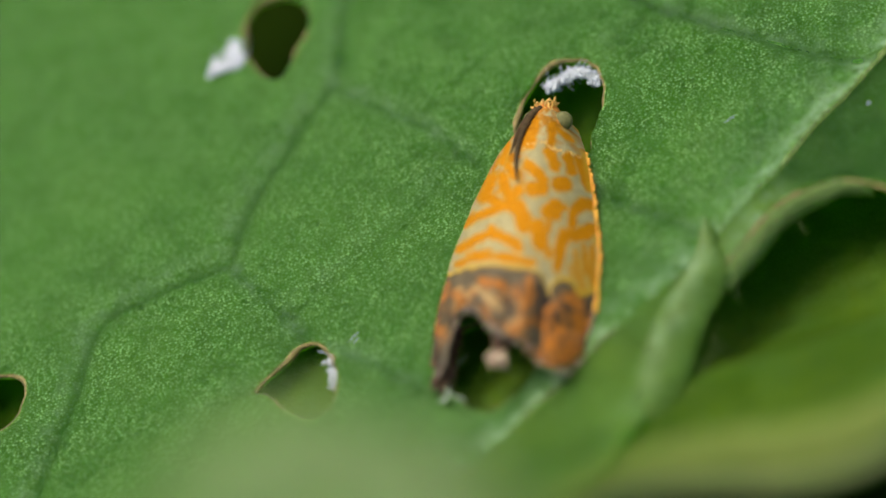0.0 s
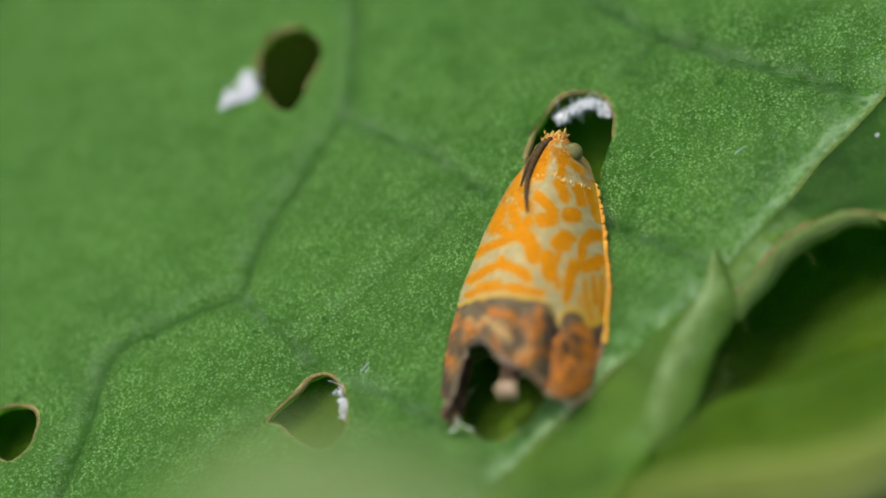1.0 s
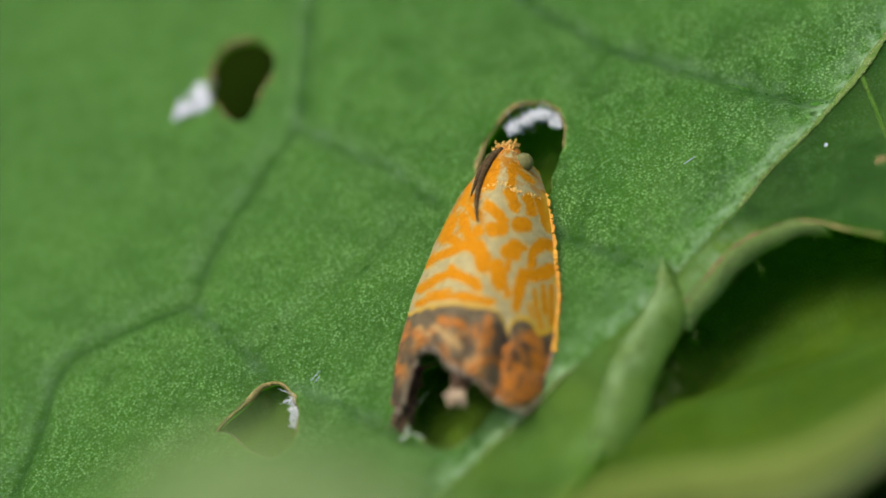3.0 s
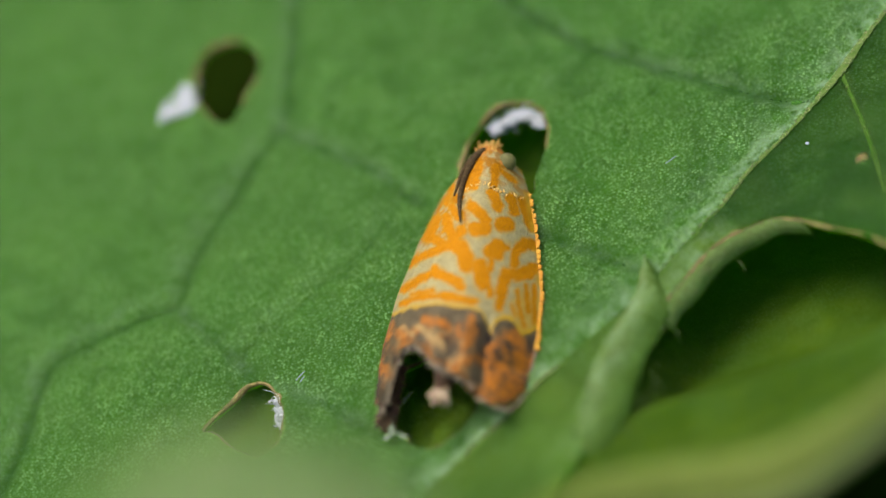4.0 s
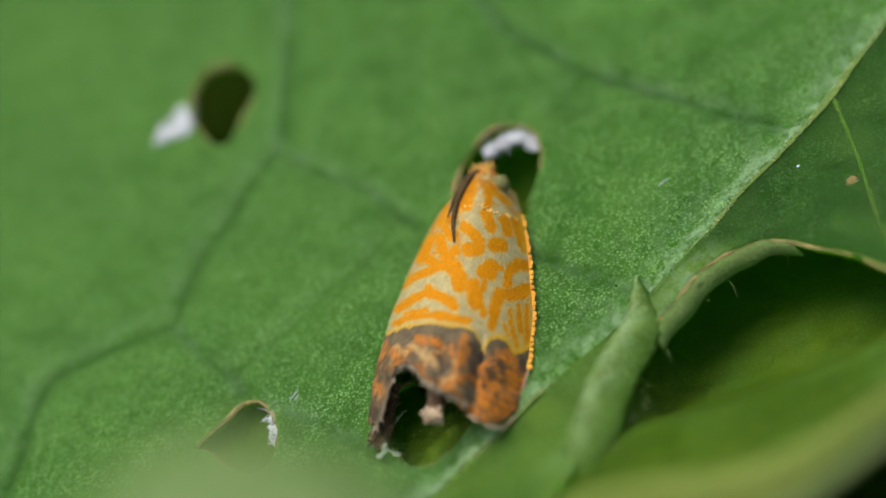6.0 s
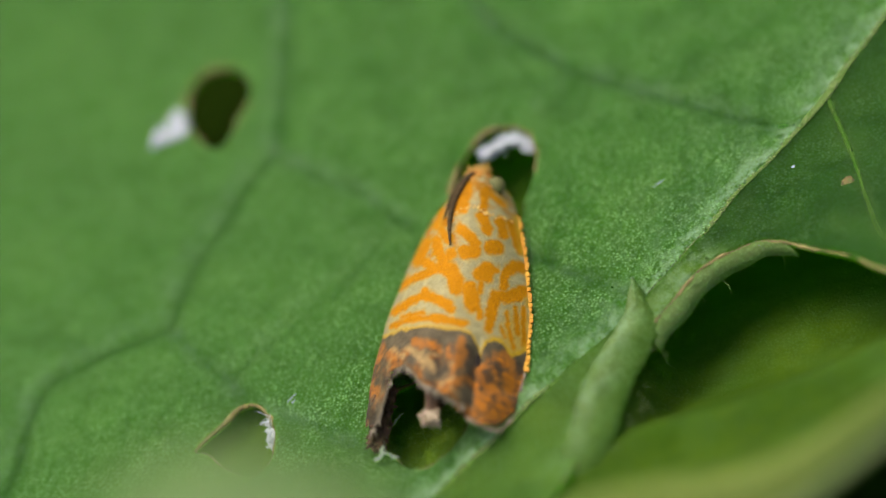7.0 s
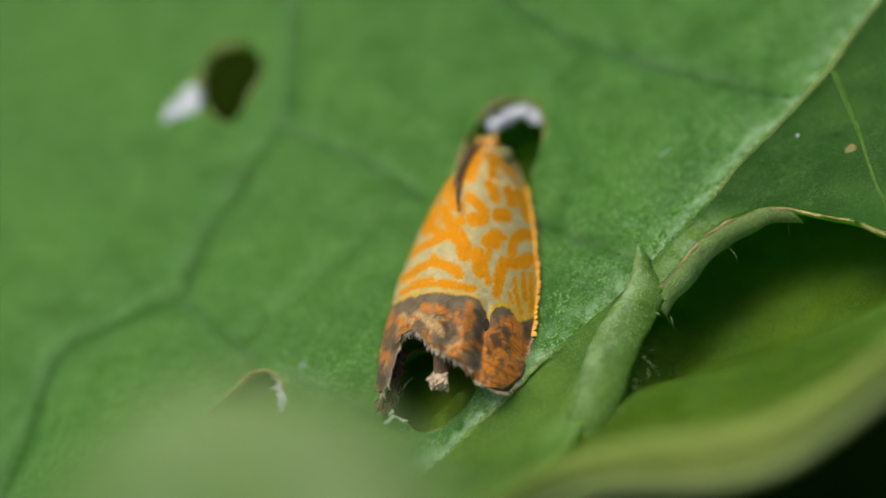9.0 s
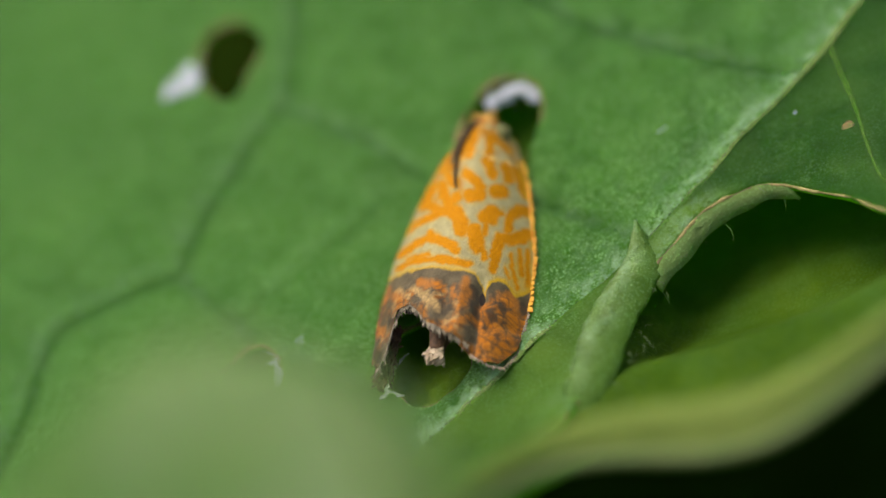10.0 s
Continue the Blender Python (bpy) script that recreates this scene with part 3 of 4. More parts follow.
    inner = bpy.data.meshes.new("torn_edge")
    inner.from_pydata((np.concatenate(skirt) * MM).tolist(), [], [(j * k + i, j * k + i + 1, (j + 1) * k + i + 1, (j + 1) * k + i) for j in range(2) for i in range(k - 1)])
    float_attribute(inner, "pale", np.full(3 * k, 1.0))
    ob = mesh_part("torn_edge", inner, LEAF_TORN, leaf, "pale downturned inner side of the torn edge")
    thick = ob.modifiers.new("thickness", "SOLIDIFY")
    thick.thickness, thick.offset = 0.1 * MM, 0
    parts.append(ob)

    # the torn tongue that stands up beside the midrib
    one = smooth_line(TONGUE_LEFT, 0.06)
    two = smooth_line(TONGUE_RIGHT, 0.06)
    rows, cols = 130, 21
    k = np.linspace(0, 1, rows)
    one, two = (np.stack([np.interp(k, np.linspace(0, 1, len(e)), e[:, c]) for c in range(3)], -1) for e in (one, two))
    one[:, :2] += 0.05 * np.stack([value_noise(k, k, 23, 71), value_noise(k, k, 29, 72)], -1)
    two[:, :2] += 0.05 * np.stack([value_noise(k, k, 21, 73), value_noise(k, k, 27, 74)], -1)
    u = np.linspace(0, 1, cols)[None, :, None]
    body = one[:, None] * (1 - u) + two[:, None] * u
    body[..., 2] += 0.06 * value_noise(body[..., 0], body[..., 1], 1.6, 75) + 0.06 * np.sin(u[..., 0] * math.pi) - 0.2 * u[..., 0] ** 8 - 0.3 * (1 - u[..., 0]) ** 8
    tongue = bpy.data.meshes.new("torn_flap")
    tongue.from_pydata((body.reshape(-1, 3) * MM).tolist(), [], [(j * cols + i, (j + 1) * cols + i, (j + 1) * cols + i + 1, j * cols + i + 1) for j in range(rows - 1) for i in range(cols - 1)])
    fade = (np.minimum(1, 2.5 * (1 - k))[:, None] * np.exp(-((u[..., 0] - 0.3) / 0.3) ** 2) * (0.75 + 0.25 * value_noise(body[..., 0], body[..., 1], 1.5, 76))).ravel()
    float_attribute(tongue, "pale", fade)
    float_attribute(tongue, "scurf_shine", 0.7 * fade)
    ob = mesh_part("torn_flap", tongue, LEAF_FLAP, leaf, "pale greyish torn tongue standing up beside the midrib")
    thick = ob.modifiers.new("thickness", "SOLIDIFY")
    thick.thickness, thick.offset = 0.1 * MM, -1
    parts.append(ob)

    # midrib and side veins
    a = np.linspace(-24, 38, 1400)
    q = crease_xy(a)
    z = leaf_z(q[:, 0], q[:, 1])
    rib_bm = tube(np.concatenate([q, z[:, None] - 0.015], -1) * MM, (0.085 + 0.02 * value_noise(a, a, 2.3, 9) + 0.045 * np.exp(-((a - 12.8) / 0.9) ** 2)) * MM, 14, flat=0.22)
    for v in rib_bm.verts:
        v.co += Vector((noise.noise(v.co * 13000), noise.noise(v.co * 13000 + Vector((9, 0, 0))), 0.5 * noise.noise(v.co * 13000 + Vector((0, 9, 0))))) * 0.045 * MM
    parts.append(part("midrib", rib_bm, MIDRIB, leaf, "pale raised midrib"))
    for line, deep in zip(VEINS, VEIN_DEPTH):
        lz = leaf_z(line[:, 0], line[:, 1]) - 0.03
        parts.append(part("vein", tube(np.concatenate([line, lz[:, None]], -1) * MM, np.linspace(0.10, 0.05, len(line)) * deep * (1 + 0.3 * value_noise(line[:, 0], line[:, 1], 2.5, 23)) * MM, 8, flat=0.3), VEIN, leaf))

    # dried rims round the holes
    for k, loop in holes.items():
        closed = np.concatenate([loop, loop[:2]])
        rz = leaf_z(closed[:, 0], closed[:, 1]) - 0.09
        r = (0.065 + 0.05 * value_noise(closed[:, 0], closed[:, 1], 2.2, 12)) * MM
        parts.append(part("hole_rim", tube(np.concatenate([closed, rz[:, None]], -1) * MM, r, 8), RIM, leaf, "dry brownish rim of a chewed hole"))
    # hairs on the large rim
    hairs = bmesh.new()
    roots = np.concatenate([w[(torn[:, 0] > 3.3) & (torn[:, 0] < 8.2) & (torn[:, 1] < 2.8)], two[34:110:5]])
    for root in roots:
        for _ in range(int(rng.uniform(0.3, 2.2))):
            o = root + rng.uniform(-0.1, 0.1, 3) + rng.uniform(0, 1) * np.array((0.4 * CREASE_SIDE[0], 0.4 * CREASE_SIDE[1], -0.5))
            way = np.array((rng.uniform(-0.1, 0.8), rng.uniform(-0.9, 0.0), rng.uniform(-0.8, 0.2)))
            way *= rng.uniform(0.15, 0.7) / np.linalg.norm(way)
            bend, curl = rng.uniform(-0.5, 0.5, 3), rng.uniform(-0.7, 0.7, 3)
            along = (0, 0.2, 0.4, 0.6, 0.8, 1.0)
            tube([(o + way * k + (bend * k * k + curl * k ** 3) * np.linalg.norm(way)) * MM for k in along], [0.009 * (1.1 - k) * MM for k in along], 4, hairs)
    parts.append(tagged(part("hairs", hairs, HAIR, leaf, "short pale hairs on the torn rim"), kind="stuff"))
    for ob in parts:
        ob.matrix_local = lower
    return leaf, lower


def wool_tuft(points, width, height, seed, leaf, lower, label):
    """White woolly strip of plant down along points (mm)."""
    rng = np.random.RandomState(seed)
    bm = bmesh.new()
    line = smooth_line(points, 0.12)
    for q in line:
        for _ in range(22):
            r = width * rng.uniform(0.2, 0.42)
            o = q + rng.normal(0, 0.5, 3) * (width * 0.5, width * 0.5, height)
            bmesh.ops.create_icosphere(bm, subdivisions=1, radius=r * MM, matrix=Matrix.Translation(Vector(o) * MM) @ Euler(rng.uniform(0, 6, 3)).to_matrix().to_4x4() @ Matrix.Diagonal((1.0, 0.75, 0.5, 1)))
    for v in bm.verts:
        v.co += Vector(rng.normal(0, 0.018, 3)) * MM
    for q in line:
        for _ in range(9):
            o, way = q + rng.normal(0, 0.3, 3) * width, rng.normal(0, 0.6, 3) * width
            tube([(o + way * k + (0, 0, 0.06 * math.sin(3 * k))) * MM for k in (0, 0.5, 1.0)], [0.012 * MM, 0.01 * MM, 0.003 * MM], 4, bm)
    ob = part("wool_tuft", bm, WHITE_WOOL, leaf, label)
    ob.matrix_local = lower


def leaf_details(leaf, lower):
    wool_tuft([(3.5, 3.55, -0.3), (3.9, 3.6, -0.28), (4.3, 3.6, -0.26), (4.6, 3.4, -0.25), (4.78, 3.0, -0.3)], 0.3, 0.06, 1, leaf, lower, "white woolly down in a chewed hole")
    wool_tuft([(-5.74, -2.0, -0.3), (-5.8, -2.4, -0.3), (-5.95, -2.85, -0.35)], 0.26, 0.08, 2, leaf, lower, "white woolly down in a chewed hole")
    wool_tuft([(-4.3, 10.75, -0.1), (-4.5, 10.35, 0.0), (-4.45, 10.0, 0.0), (-4.75, 10.1, 0.0), (-5.2, 10.1, 0.05)], 0.4, 0.05, 3, leaf, lower, "white woolly down beside a chewed hole")
    for pts, r0, r1 in (([(-3.15, -5.35, 0.1), (-2.9, -4.95, 0.12), (-2.45, -4.55, 0.05), (-2.1, -4.2, -0.1)], 0.07, 0.02),
                        ([(-3.4, -5.5, 0.1), (-3.1, -5.6, 0.25), (-2.8, -5.9, 0.15)], 0.09, 0.05)):
        line = smooth_line(pts, 0.05)
        bm = tube(line * MM, np.linspace(r0, r1, len(line)) * MM, 8, flat=0.35)
        for v in bm.verts:
            v.co += Vector((noise.noise(v.co * 5000), noise.noise(v.co * 5000 + Vector((9, 0, 0))), noise.noise(v.co * 5000 + Vector((0, 9, 0))))) * 0.1 * MM
        part("shred", bm, SHRED, leaf, "pale torn leaf shred at a hole").matrix_local = lower
    for x, y, dx, dy in ((-5.04, -1.82, 0.37, 0.14), (7.4, -0.95, 0.4, 0.06), (-4.95, -1.95, 0.2, 0.1)):
        k = np.linspace(0, 1, 8)
        fx, fy = x + dx * k, y + dy * k
        line = np.stack([fx, fy, leaf_z(fx, fy) + 0.02], -1)
        part("scratch", tube(line * MM, (0.008 * np.sin(k * 3.0 + 0.1) + 0.004) * MM, 6), WHITE_WOOL, leaf, "short pale scratch on the leaf skin").matrix_local = lower
    for x, y, r, mat in ((12.37, -4.46, 0.2, BROWN_SPOT), (11.21, -2.77, 0.06, WHITE_WOOL)):
        bm = bmesh.new()
        bmesh.ops.create_icosphere(bm, subdivisions=3, radius=r * MM)
        a, p = (np.array((x, y)) - CREASE_AT) @ CREASE_WAY, (np.array((x, y)) - CREASE_AT) @ CREASE_SIDE
        c = fold_xyz(np.array([a]), np.array([p - crease_bow(a) * math.exp(-p / 3)]))[0]
        for v in bm.verts:
            v.co = Vector((v.co.x * (1 + 0.8 * noise.noise(v.co * 7000)), v.co.y * (0.8 + 0.7 * noise.noise(v.co * 8000)), v.co.z * 0.05)) + Vector(c) * MM
        part("speck", bm, mat, leaf, "dry brown blemish" if mat is BROWN_SPOT else "tiny white speck").matrix_local = lower


# ---- the leaf below, cupped under the torn edge ----
def build_cup_leaf():
    nu, nv = 150, 90
    a, v = np.meshgrid(np.linspace(-14, 14, nu), np.linspace(0, 1, nv))
    grid = cup_xyz(a, v)
    flat = grid.reshape(-1, 3)
    base = np.array((0, 5, FLOOR))
    leaf = thing("cupped_leaf", "green leaf curling up beneath the torn edge with a pale margin", "leaf", pose(*(base * MM)))
    mesh = bpy.data.meshes.new("blade")
    mesh.from_pydata(((flat - base) * MM).tolist(), [], [(j * nu + i, (j + 1) * nu + i, (j + 1) * nu + i + 1, j * nu + i + 1) for j in range(nv - 1) for i in range(nu - 1)])
    float_attribute(mesh, "vein", np.clip((v - 0.74) / 0.1, 0, 1).ravel())
    ob = mesh_part("blade", mesh, LEAF_CUP, leaf)
    thick = ob.modifiers.new("thickness", "SOLIDIFY")
    thick.thickness, thick.offset = 0.3 * MM, -1
    rim = grid[-1]
    part("margin", tube((rim - base) * MM, [0.2 * MM] * nu), MARGIN, leaf, "pale thickened leaf margin")


# ---- the near leaf, close to the lens ----
def build_near_leaf():
    top = smooth_line([(-13.5, -17.8, 15.6), (-10.2, -18.7, 18.8), (-7.9, -19.9, 20.6), (-5.5, -20.9, 21.0), (-3.7, -22.1, 20.2), (-2.7, -23.0, 19.6), (-2.2, -24.2, 18.0), (-1.8, -25.8, 14.5), (-1.6, -27.0, 9)], 0.4)
    top = top + 0.06 * (np.array((0, -92, 100)) - top)
    nu, nv = len(top), 60
    grid = np.zeros((nv, nu, 3))
    for j in range(nv):
        v = j / (nv - 1)
        drop = v ** 1.6
        grid[j, :, 0] = top[:, 0] + (top[:, 0] + 7) * 0.15 * math.sin(v * math.pi) - 2 * v
        grid[j, :, 1] = top[:, 1] - 22 * v ** 0.8
        grid[j, :, 2] = top[:, 2] * (1 - drop) + (FLOOR + 0.3) * drop + 0.8 * math.sin(v * math.pi)
    grid[:, :, 2] += 0.35 * value_noise(grid[:, :, 0], grid[:, :, 1], 0.35, 21)
    flat = grid.reshape(-1, 3)
    quads = [(j * nu + i, (j + 1) * nu + i, (j + 1) * nu + i + 1, j * nu + i + 1) for j in range(nv - 1) for i in range(nu - 1)]
    base = np.array((-8, -41, FLOOR))
    leaf = thing("near_leaf", "pale grey-green leaf tip standing close in front", "leaf", pose(*(base * MM)))
    mesh = bpy.data.meshes.new("blade")
    mesh.from_pydata(((flat - base) * MM).tolist(), [], quads)
    float_attribute(mesh, "vein", np.zeros(len(flat)))
    across = np.tile(np.linspace(0, 1, nu), nv)
    float_attribute(mesh, "pale", 1 - np.exp(-((across - 0.42) / 0.16) ** 2) - 0.8 * np.exp(-((across - 0.72) / 0.07) ** 2))
    ob = mesh_part("blade", mesh, LEAF_PALE, leaf)
    thick = ob.modifiers.new("thickness", "SOLIDIFY")
    thick.thickness, thick.offset = 0.3 * MM, -1
    mid = grid[:, nu // 2]
    part("midrib", tube((mid - base + (0, 0, 0.1)) * MM, np.linspace(0.25, 0.6, nv) * MM), MIDRIB, leaf)


# ---- the moth ----
MOTH_TURN = -30.1


def wing_right(y):
    return np.interp(y, [-0.5, 0.5, 2.4, 4, 6, 7.5, 8.6, 9.3], [1.88, 2.03, 2.1, 1.95, 1.5, 1.08, 0.62, 0.3])


def wing_left(y):
    return np.interp(y, [-0.5, 0.5, 2.4, 4, 6, 7.5, 8.6, 9.3], [2.4, 2.6, 2.66, 2.56, 2.2, 1.78, 1.0, 0.4])


def wing_seam(y):
    return np.interp(y, [-0.5, 2.0, 4.3, 5.3, 6.3, 7.3, 8.4], [1.05, 1.06, 1.06, 0.94, 0.67, 0.34, 0.0])


def wing_z(x, y):
    """The roof that the folded wings form, in mm."""
    h = np.interp(y, [-0.5, 0, 3, 6, 8, 9.3], [1.5, 1.6, 1.75, 1.6, 1.3, 0.8])
    w = np.where(x > 0, wing_right(y), wing_left(y))
    return h * (1 - np.minimum(1, np.abs(x) / w) ** 2) + 0.08


# each spot: two ends and a half-width, in mm on the plane in which the folded wings lie flat
SPOTS_MIDDLE = [(-0.48, 3.17, -0.31, 3.02, 0.16), (-0.21, 2.92, -0.08, 2.72, 0.16), (-0.38, 2.49, -0.11, 2.49, 0.21), (0.08, 3.58, 0.31, 3.10, 0.13), (0.15, 3.61, 0.23, 3.41, 0.15), (0.41, 2.62, 0.54, 2.62, 0.23), (0.67, 3.41, 0.77, 3.02, 0.15), (0.11, 1.89, 0.28, 1.97, 0.23), (0.02, 1.77, 0.31, 1.71, 0.15), (0.46, 1.98, 0.54, 1.97, 0.10), (0.82, 1.89, 0.77, 1.48, 0.13), (1.07, 2.10, 1.31, 2.03, 0.16), (0.87, 1.97, 1.26, 2.03, 0.13), (1.00, 3.35, 1.30, 2.59, 0.15), (0.25, 4.33, 0.15, 3.74, 0.13)]
SPOTS_FLANK = [(-1.39, 2.05, -0.82, 2.00, 0.16), (-0.82, 1.94, -0.61, 1.57, 0.21), (-0.67, 1.48, -0.61, 1.38, 0.16), (-1.23, 1.97, -1.97, 1.71, 0.13), (-1.97, 1.71, -2.35, 1.44, 0.11), (-1.23, 2.82, -1.03, 2.26, 0.15), (-1.07, 3.15, -0.87, 2.85, 0.11), (-1.36, 2.10, -1.66, 2.30, 0.13), (-1.56, 2.79, -1.79, 2.26, 0.10), (-0.28, 4.49, -0.44, 3.74, 0.13), (-0.54, 4.23, -0.64, 3.71, 0.11), (-1.07, 3.77, -1.26, 3.25, 0.08), (0.38, 4.26, 0.77, 3.90, 0.10), (-0.74, 2.49, -0.87, 2.33, 0.10), (-1.48, 2.79, -1.72, 2.30, 0.10)]
SPOTS_REAR = [(-1.56, 1.31, -1.46, 1.15, 0.13), (-1.53, 1.21, -0.87, 0.95, 0.16), (-1.62, 1.20, -1.98, 1.03, 0.11), (-1.98, 1.03, -2.44, 0.75, 0.11), (-1.07, 1.03, -0.77, 0.80, 0.13), (-0.25, 1.38, -0.15, 0.95, 0.23), (-0.05, 1.15, 0.08, 0.62, 0.11), (0.11, 1.54, 0.05, 1.28, 0.08), (0.49, 1.03, 0.38, 0.66, 0.15), (0.38, 0.66, 0.33, 0.20, 0.11), (0.90, 1.15, 1.33, 1.31, 0.20), (0.52, 1.21, 1.23, 1.16, 0.15), (-2.51, 0.31, -1.89, 0.57, 0.08), (-1.89, 0.57, -1.20, 0.56, 0.08), (-1.30, 0.56, -0.38, 0.39, 0.10), (-2.21, 0.61, -1.59, 0.72, 0.06)]
STREAKS = [(0.84, 0.72, 0.93, 0.16, 0.05), (1.07, 0.85, 1.16, 0.13, 0.06), (1.31, 0.82, 1.33, -0.20, 0.07), (0.92, 0.16, 1.07, -0.33, 0.05), (0.67, 0.30, 0.82, -0.03, 0.04)]
BAND_RUST = [(-2.44, -0.49, -2.51, -0.56, 0.16), (-2.80, -0.30, -2.90, -0.66, 0.10), (-1.85, -0.13, -1.20, -0.26, 0.13), (-0.84, -0.30, -0.82, -0.52, 0.11), (-0.48, -0.16, -0.44, -0.79, 0.16), (-1.13, -1.41, -0.54, -1.34, 0.15), (-0.61, -0.95, -0.71, -1.15, 0.10), (-1.07, -1.67, -0.87, -1.61, 0.10), (-0.36, -1.97, -0.31, -2.13, 0.10), (-3.00, -1.54, -2.97, -1.61, 0.16), (0.02, -0.90, 0.16, -1.97, 0.20), (0.82, -0.57, 0.98, -1.48, 0.20), (0.25, -1.56, 0.82, -2.13, 0.26)]
BAND_TAN = [(-1.62, -0.56, -1.39, -0.89, 0.15), (-1.97, -0.36, -1.72, -0.46, 0.10), (-1.07, -1.31, -0.71, -1.28, 0.08), (-2.44, -0.36, -2.28, -0.49, 0.08)]
# The fifth, long mark is the shade between the lobes, put into colour.
BAND_DARK = [(0.33, -1.15, 0.36, -1.23, 0.15), (0.66, -0.89, 0.67, -0.95, 0.13), (0.46, -1.77, 0.54, -1.84, 0.10), (-1.00, -0.79, -0.93, -0.85, 0.11), (-0.25, -0.36, -0.16, -1.15, 0.11), (0.08, -1.39, 0.11, -1.48, 0.07), (1.15, -0.79, 1.20, -1.05, 0.11), (0.82, -1.97, 0.87, -2.03, 0.07), (-1.18, -0.69, -1.10, -0.98, 0.10), (-2.71, -1.15, -2.62, -1.39, 0.13), (-3.23, -1.97, -3.03, -2.46, 0.15)]
BAND_EDGE = [(-2.87, -0.10), (-2.71, -0.02), (-2.38, 0.13), (-1.89, 0.28), (-1.39, 0.30), (-0.90, 0.25), (-0.41, 0.16), (-0.20, 0.07), (-0.07, -0.13), (0.02, -0.52), (0.10, -0.36), (0.25, -0.21), (0.49, -0.11), (0.71, -0.18), (0.87, -0.39), (1.00, -0.59), (1.23, -0.52), (1.48, -0.36), (1.72, -0.30)]


def spot_distance(x, y, spots):
    """How far points lie outside a set of long rounded spots."""
    d = np.full(x.shape, 9.0)
    for ax, ay, bx, by, r in spots:
        dx, dy = bx - ax, by - ay
        t = np.clip(((x - ax) * dx + (y - ay) * dy) / (dx * dx + dy * dy + 1e-6), 0, 1)
        d = np.minimum(d, np.hypot(x - ax - t * dx, y - ay - t * dy) - r)
    return d


def wing_plane(x, y):
    """A point of the wing roof, laid down on the plane of its pattern."""
    z = wing_z(x, y)
    return 0.951 * x + 0.1495 * y - 0.308 * z - 0.863, 0.0571 * x + 0.8125 * y + 0.5995 * z - 2.786


def cells(x, y, size):
    """Random cells: how far a point is from the nearest border (mm) and a tone for its cell."""
    rng = np.random.RandomState(77)
    jx, jy, tone = rng.uniform(0.1, 0.9, (64, 64)), rng.uniform(0.1, 0.9, (64, 64)), rng.uniform(0, 1, (64, 64))
    u, v = x / size + 20, y / size + 20
    i, j = np.floor(u).astype(int), np.floor(v).astype(int)
    first, second, mine = np.full(x.shape, 9.0), np.full(x.shape, 9.0), np.zeros(x.shape)
    for di in (-1, 0, 1):
        for dj in (-1, 0, 1):
            a, b = (i + di) % 64, (j + dj) % 64
            d = np.hypot(u - i - di - jx[a, b], v - j - dj - jy[a, b])
            near = d < first
            second = np.where(near, first, np.minimum(second, d))
            mine = np.where(near, tone[a, b], mine)
            first = np.where(near, d, first)
    return (second - first) * size, mine


